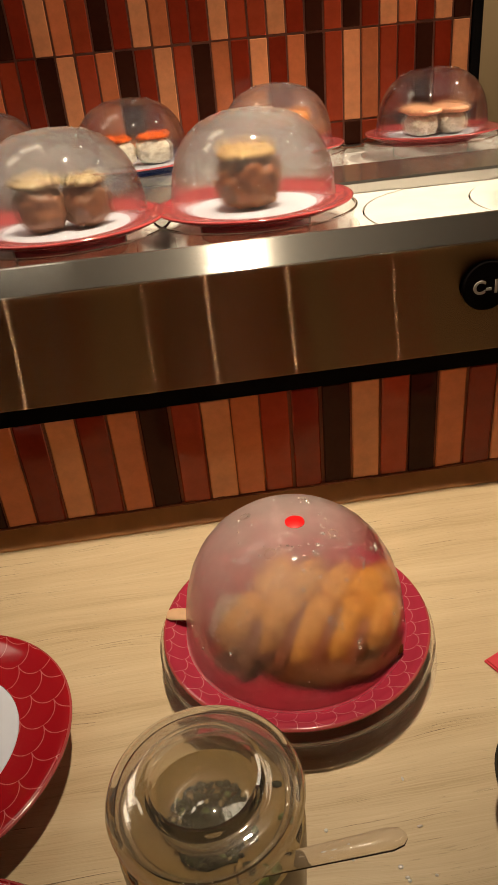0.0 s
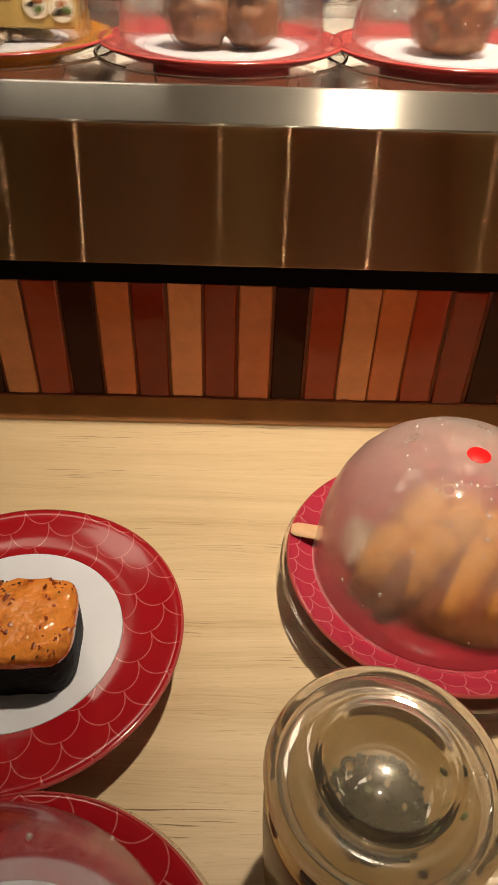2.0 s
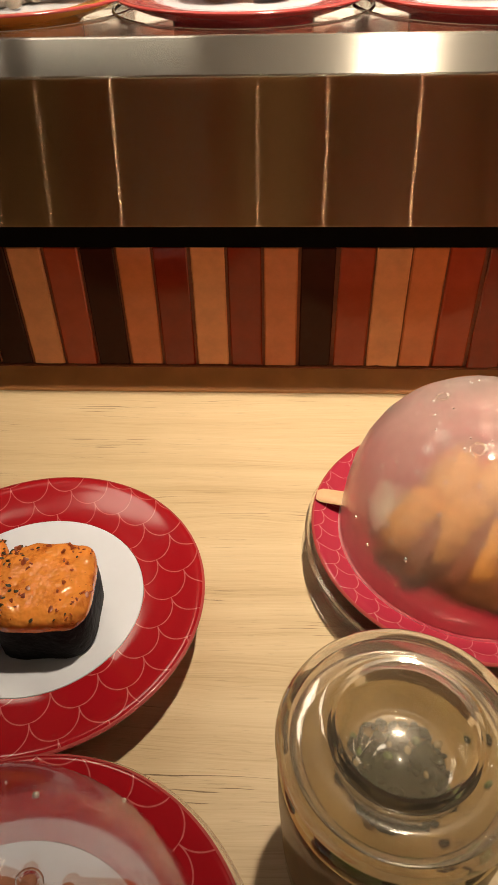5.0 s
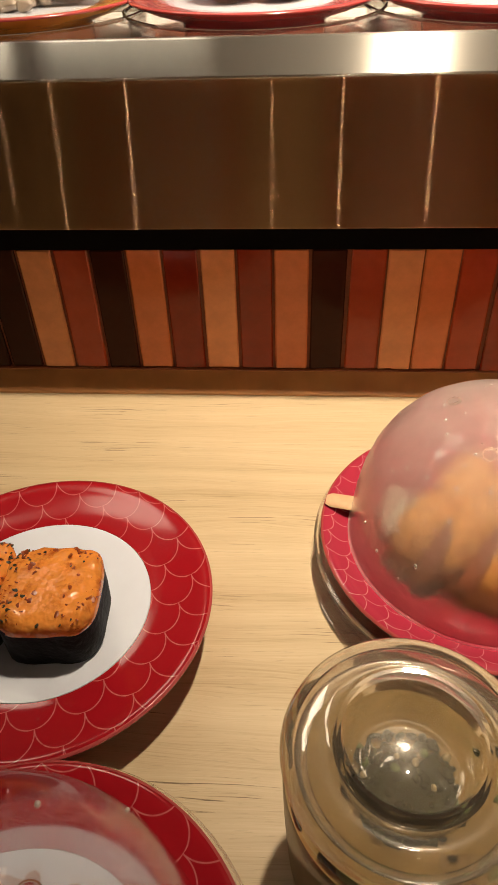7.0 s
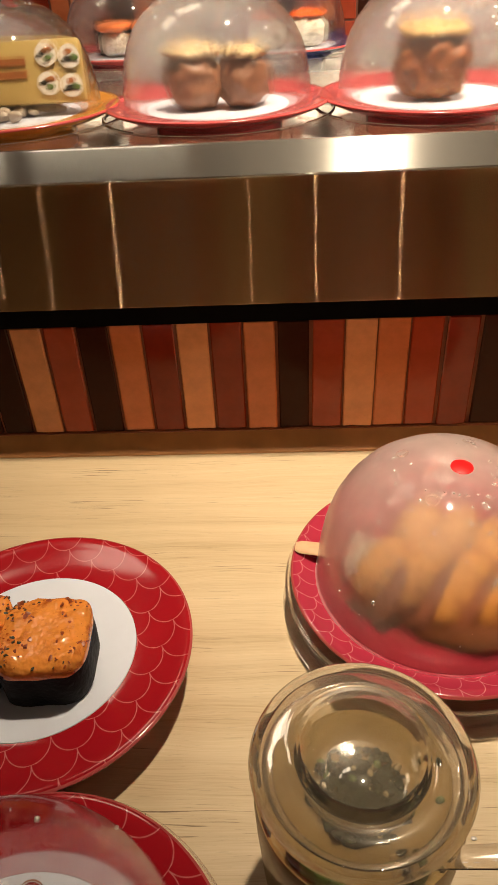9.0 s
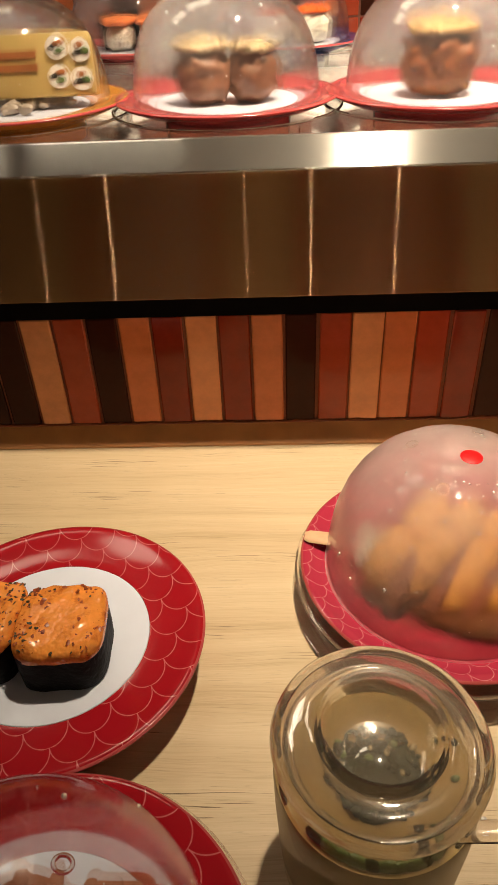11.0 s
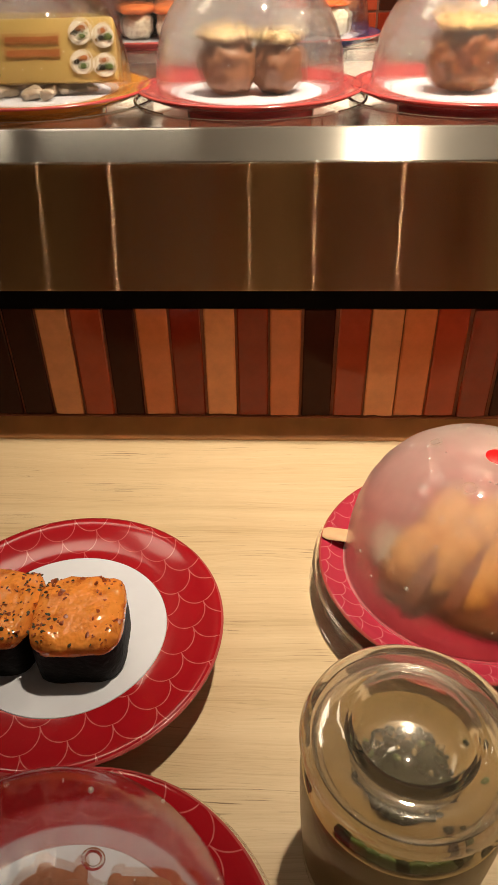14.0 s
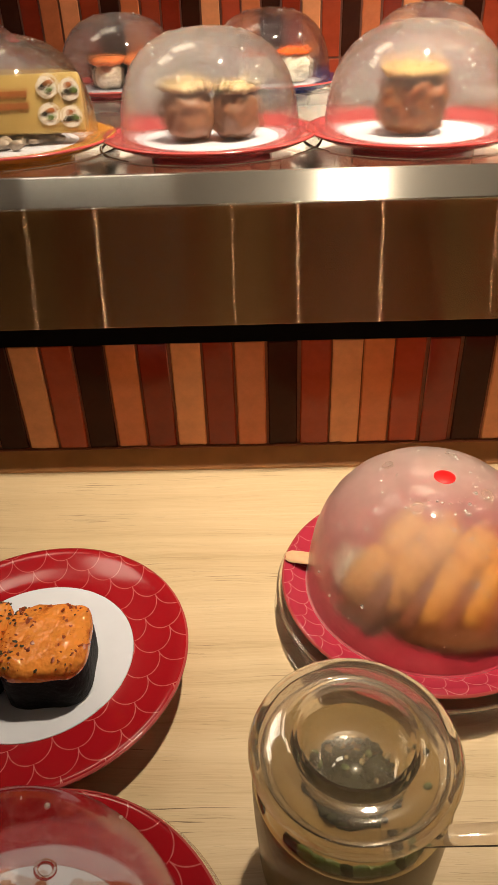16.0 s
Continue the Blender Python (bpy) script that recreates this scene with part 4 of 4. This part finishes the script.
lid_out = [(0.0, 0.0800), (0.004, 0.0797), (0.008, 0.0787), (0.0115, 0.0772), (0.0145, 0.0762), (0.0165, 0.0764), (0.0180, 0.0784), (0.0190, 0.0815), (0.0196, 0.0875), (0.0198, 0.0930), (0.0203, 0.0958), (0.0213, 0.0972), (0.0226, 0.0974), (0.0238, 0.0966), (0.0250, 0.0958), (0.0270, 0.0956), (0.0300, 0.0954), (0.0334, 0.0946), (0.0362, 0.0928), (0.0384, 0.0904), (0.0393, 0.0878), (0.0390, 0.0852), (0.0378, 0.0830), (0.0362, 0.0817), (0.0350, 0.0812)]
lid_in = [(0.0312, 0.0812), (0.0308, 0.0822), (0.0326, 0.0840), (0.0346, 0.0862), (0.0350, 0.0882), (0.0338, 0.0902), (0.0316, 0.0912), (0.0268, 0.0914), (0.0232, 0.0908), (0.0218, 0.0890), (0.0210, 0.0820), (0.0200, 0.0772), (0.0180, 0.0750), (0.0150, 0.0744), (0.0, 0.0744)]
part("lid", lathe(lid_out + lid_in, 144), LID_CLEAR, jar, "thick clear lid with a round hollow in its middle").visible_shadow = False
spoon = thing("condiment_spoon", tube([(-0.012, 0.001, 0.0715), (0.0, 0.0003, 0.0742), (0.018, 0.0, 0.0760), (0.036, 0.0002, 0.0768), (0.047, 0.0005, 0.0772), (0.0515, 0.0006, 0.0773), (0.0535, 0.0006, 0.0773)], [0.0034, 0.0036, 0.0040, 0.0044, 0.0047, 0.0036, 0.0012], 14, 0.42), JAR_CLEAR, "clear plastic spoon handle standing out of the jar", "spoon", at=pose(0, 0.1602, 0))
spoon.visible_shadow = False

# things at the edge of the view
card = box(-0.05, -0.035, 0, 0.05, 0.035, 0.0012, 0.0004)
thing("paper_packet", merge(card, box(-0.049, -0.034, 0.0013, 0.02, 0.034, 0.0022, 0.0004)), PAPER_RED, "folded red paper packet lying on the counter", "packet", at=pose(0.2100, 0.2880, 0.0003, 0, 0, 24), smooth=False)
thing("sauce_dish", lathe([(0, 0.0), (0.024, 0.0), (0.026, 0.003), (0.036, 0.014), (0.0405, 0.026), (0.0410, 0.0295), (0.0396, 0.0298), (0.0375, 0.026), (0.033, 0.014), (0.024, 0.005), (0, 0.0045)], 48), DARK_GLAZE, "small dark glazed sauce dish on the counter", "dish", at=pose(0.1535, 0.1980, 0.0003))
rng = random.Random(21)
for k in range(26):
    b = lump(rng.uniform(0.0006, 0.0016), rng.uniform(0.0006, 0.0014), 0.0005, (0, 0, 0.0003), 0.3, 400, k, 1.0, 8, 5)
    thing("water_drop", b, DROP, "small spilled water drop on the oak counter", "water drop", "spilled drops", at=pose(rng.gauss(0.045, 0.02), rng.gauss(0.185, 0.03), 0.0))

# ---- on the conveyor, near lane ----
LANE, STEP, PHASE = 0.6115, 0.155, -0.0870
Z = BELT_Z + 0.0005
near = "plates on the near lane"
h = covered(PHASE - STEP, LANE, Z, ORANGE_PLAIN, "amber plate with a boxed treat under a dome", near, MIST_THIN, True, 31, 10)
packet = empty("printed_card_box", pose(PHASE - STEP + 0.016, LANE - 0.012, h + 0.004, -14, 0, 6), "yellow printed card packet with brown and green pictures", "packet")
part("box", box(-0.045, -0.006, 0.004, 0.045, 0.006, 0.044, 0.002), CARD_YELLOW, packet)
for k in range(2):
    part("printed_bar", box(-0.03, -0.0072, 0.02 + 0.008 * k, 0.006, -0.0062, 0.0245 + 0.008 * k), CARD_BROWN, packet, "brown printed bar", False)
for px, pz in ((0.02, 0.016), (0.036, 0.014), (0.021, 0.034), (0.037, 0.032)):
    part("picture_disc", lathe([(0, 0), (0.0075, 0), (0.0075, 0.0006), (0, 0.0006)], 20), CARD_WHITE, packet, "", False, pose(px, -0.0073, pz, 90, 0, 0))
    for k, ink in enumerate((CARD_BROWN, DARK_GLAZE, CARD_GREEN)):
        part("picture_mark", lump(0.0028, 0.0004, 0.0022, (0, 0, 0), 0.7, 300, px * 90 + k), ink, packet, "", True, pose(px + 0.003 * math.cos(k * 2.1 + px * 50), -0.0080 - 0.0003 * k, pz + 0.0028 * math.sin(k * 2.1 + px * 50)))
for k in range(4):
    part("printed_leaf", lump(0.006, 0.0005, 0.0014, (0, 0, 0), 0.3, 200, k), CARD_GREEN, packet, "", True, pose(-0.041, -0.0066, 0.012 + 0.009 * k, 0, 30 - 25 * k, 0))
rng = random.Random(17)
crumbs = []
for k in range(70):
    a, f = rng.uniform(0, 6.283), math.sqrt(rng.random())
    w = rng.uniform(0.002, 0.006)
    crumbs.append(lump(w, w * rng.uniform(0.6, 1.0), w * 0.7, (0.044 * f * math.cos(a), 0.030 * f * math.sin(a) - 0.004, 0.002 + w * 0.4), 0.5, 260, k, 0.9, 10, 7))
garnish = thing("crumb_garnish", merge(*crumbs), ONION, "heap of pale crumbled garnish on the amber plate", "garnish", at=pose(PHASE - STEP, LANE, h))
tagged(garnish, kind="stuff")

h = covered(PHASE, LANE, Z, RED_PLAIN, "red plate with cream-topped rolls under a misted dome", near, MIST_LIGHT, False, 32, 40)
roll(pose(PHASE - 0.014, LANE - 0.010, h, 0, 0, 20), PINK_ROLL, CREAM_TOP, "pinkish brown sushi roll slice under melted cream sauce", 0.018, 0.035, 1.0)
roll(pose(PHASE + 0.019, LANE - 0.006, h, 0, 0, 50), PINK_ROLL, CREAM_TOP, "pinkish brown sushi roll slice under melted cream sauce", 0.018, 0.034, 3.7)

h = covered(PHASE + STEP, LANE, Z, RED_PLAIN, "red plate with a glazed brown roll under a dome", near, MIST_LIGHT, True, 33, 70)
roll(pose(PHASE + STEP - 0.004, LANE - 0.006, h), BROWN_ROLL, GOLDEN, "glazed brown sushi roll slice with a ragged crumb top", 0.0235, 0.040, 2.0)

h = covered(PHASE + 3 * STEP, LANE, Z, RED_PLAIN, "red plate with a golden cake under a dome", near, MIST_LIGHT, False, 35, 10)
thing("golden_cake", merge(box(-0.042, -0.024, 0, 0.042, 0.024, 0.024, 0.006, 3), lump(0.043, 0.025, 0.008, (0, 0, 0.024), 0.3, 90, 2.0, 0.7)), GOLDEN, "golden crumb-topped slice of cake", "cake", at=pose(PHASE + 3 * STEP, LANE, h))

h = covered(PHASE - 2 * STEP, LANE, Z, RED_PLAIN, "red plate with a brown roll under a dome", near, MIST_LIGHT, False, 36, 30)
roll(pose(PHASE - 2 * STEP, LANE, h), BROWN_ROLL, CREAM_TOP, "glazed brown sushi roll slice", 0.022, 0.034, 8.0)

# ---- on the conveyor, far lane ----
FAR = 0.930
far = "plates on the far lane"
h = covered(-0.205, FAR, Z, RED_PLAIN, "red plate with salmon nigiri under a dome", far, MIST_LIGHT, True, 41, 10)
nigiri(pose(-0.218, FAR, h, 0, 0, 5), SALMON, "salmon nigiri sushi with a nori band", 1.0, True)
nigiri(pose(-0.182, FAR, h, 0, 0, 0), SALMON, "salmon nigiri sushi on pale rice", 2.0)
h = covered(-0.036, FAR, Z, BLUE_PLAIN, "navy plate with roe-topped rolls under a dome", far, MIST_THIN, False, 42, 50)
roll(pose(-0.052, FAR - 0.01, h), RICE, ROE, "rice roll slice heaped with orange roe", 0.02, 0.03, 3.0)
roll(pose(-0.012, FAR - 0.005, h), RICE, ROE, "rice roll slice heaped with orange roe", 0.02, 0.03, 6.0)
h = covered(0.140, FAR, Z, RED_PLAIN, "red plate with a dark roll under a misted dome", far, MIST_LIGHT, False, 43, 80)
gunkan(pose(0.150, FAR, h), MAYO, "gunkan sushi with orange topping", "", 8.8, 0.05, 0.04, 0.03)
h = covered(0.335, FAR, Z, RED_PLAIN, "red plate with two prawn nigiri under a clear dome", far, MIST_THIN, False, 44, 20)
nigiri(pose(0.318, FAR - 0.01, h, 0, 0, 4), PRAWN, "pink prawn nigiri on rice", 4.0)
nigiri(pose(0.354, FAR - 0.01, h, 0, 0, -3), PRAWN, "pink prawn nigiri on rice", 5.0)
h = covered(-0.375, FAR, Z, RED_PLAIN, "red plate with a golden roll under a dome", far, MIST_LIGHT, False, 45, 0)
roll(pose(-0.375, FAR, h), BROWN_ROLL, GOLDEN, "golden sushi roll slice", 0.022, 0.032, 2.2)

# ---- tiles, laid last ----
lay_row(thing_wall, -30, LOWER_ROW, 0.00085, WALL_Y + 0.0048, 0.0135, 0.0905, PITCH, {1: -0.0011, 2: -0.0015, 3: -0.0011, -1: 0.0004})
R1 = "oordbcrobdcrbodcdobrcordbdc"[1:]
R2 = "cobdcorbdcoddcrrcdbrbdcodcb"[1:]
n1 = len(R1)
left = UPPER_END - n1 * PITCH * 1.03
for z, word, hh in ((0.2065, "dbrdbdrcdbrdrbdbcrdbrdbdrb", 0.0290), (0.2375, R1, 0.1065), (0.3465, R2, 0.1065), (0.4555, "rcobdrcdobrcbdorcdbrcobdrc", 0.1065)):
    lay_row(wall_up, 0, word, left, UPPER_Y + 0.0048, z, hh, PITCH * 1.03)
    lay_row(wall_up, -24, "crdobrcdbodrcbodcrbdocrb", left, UPPER_Y + 0.0048, z, hh, PITCH * 1.03)
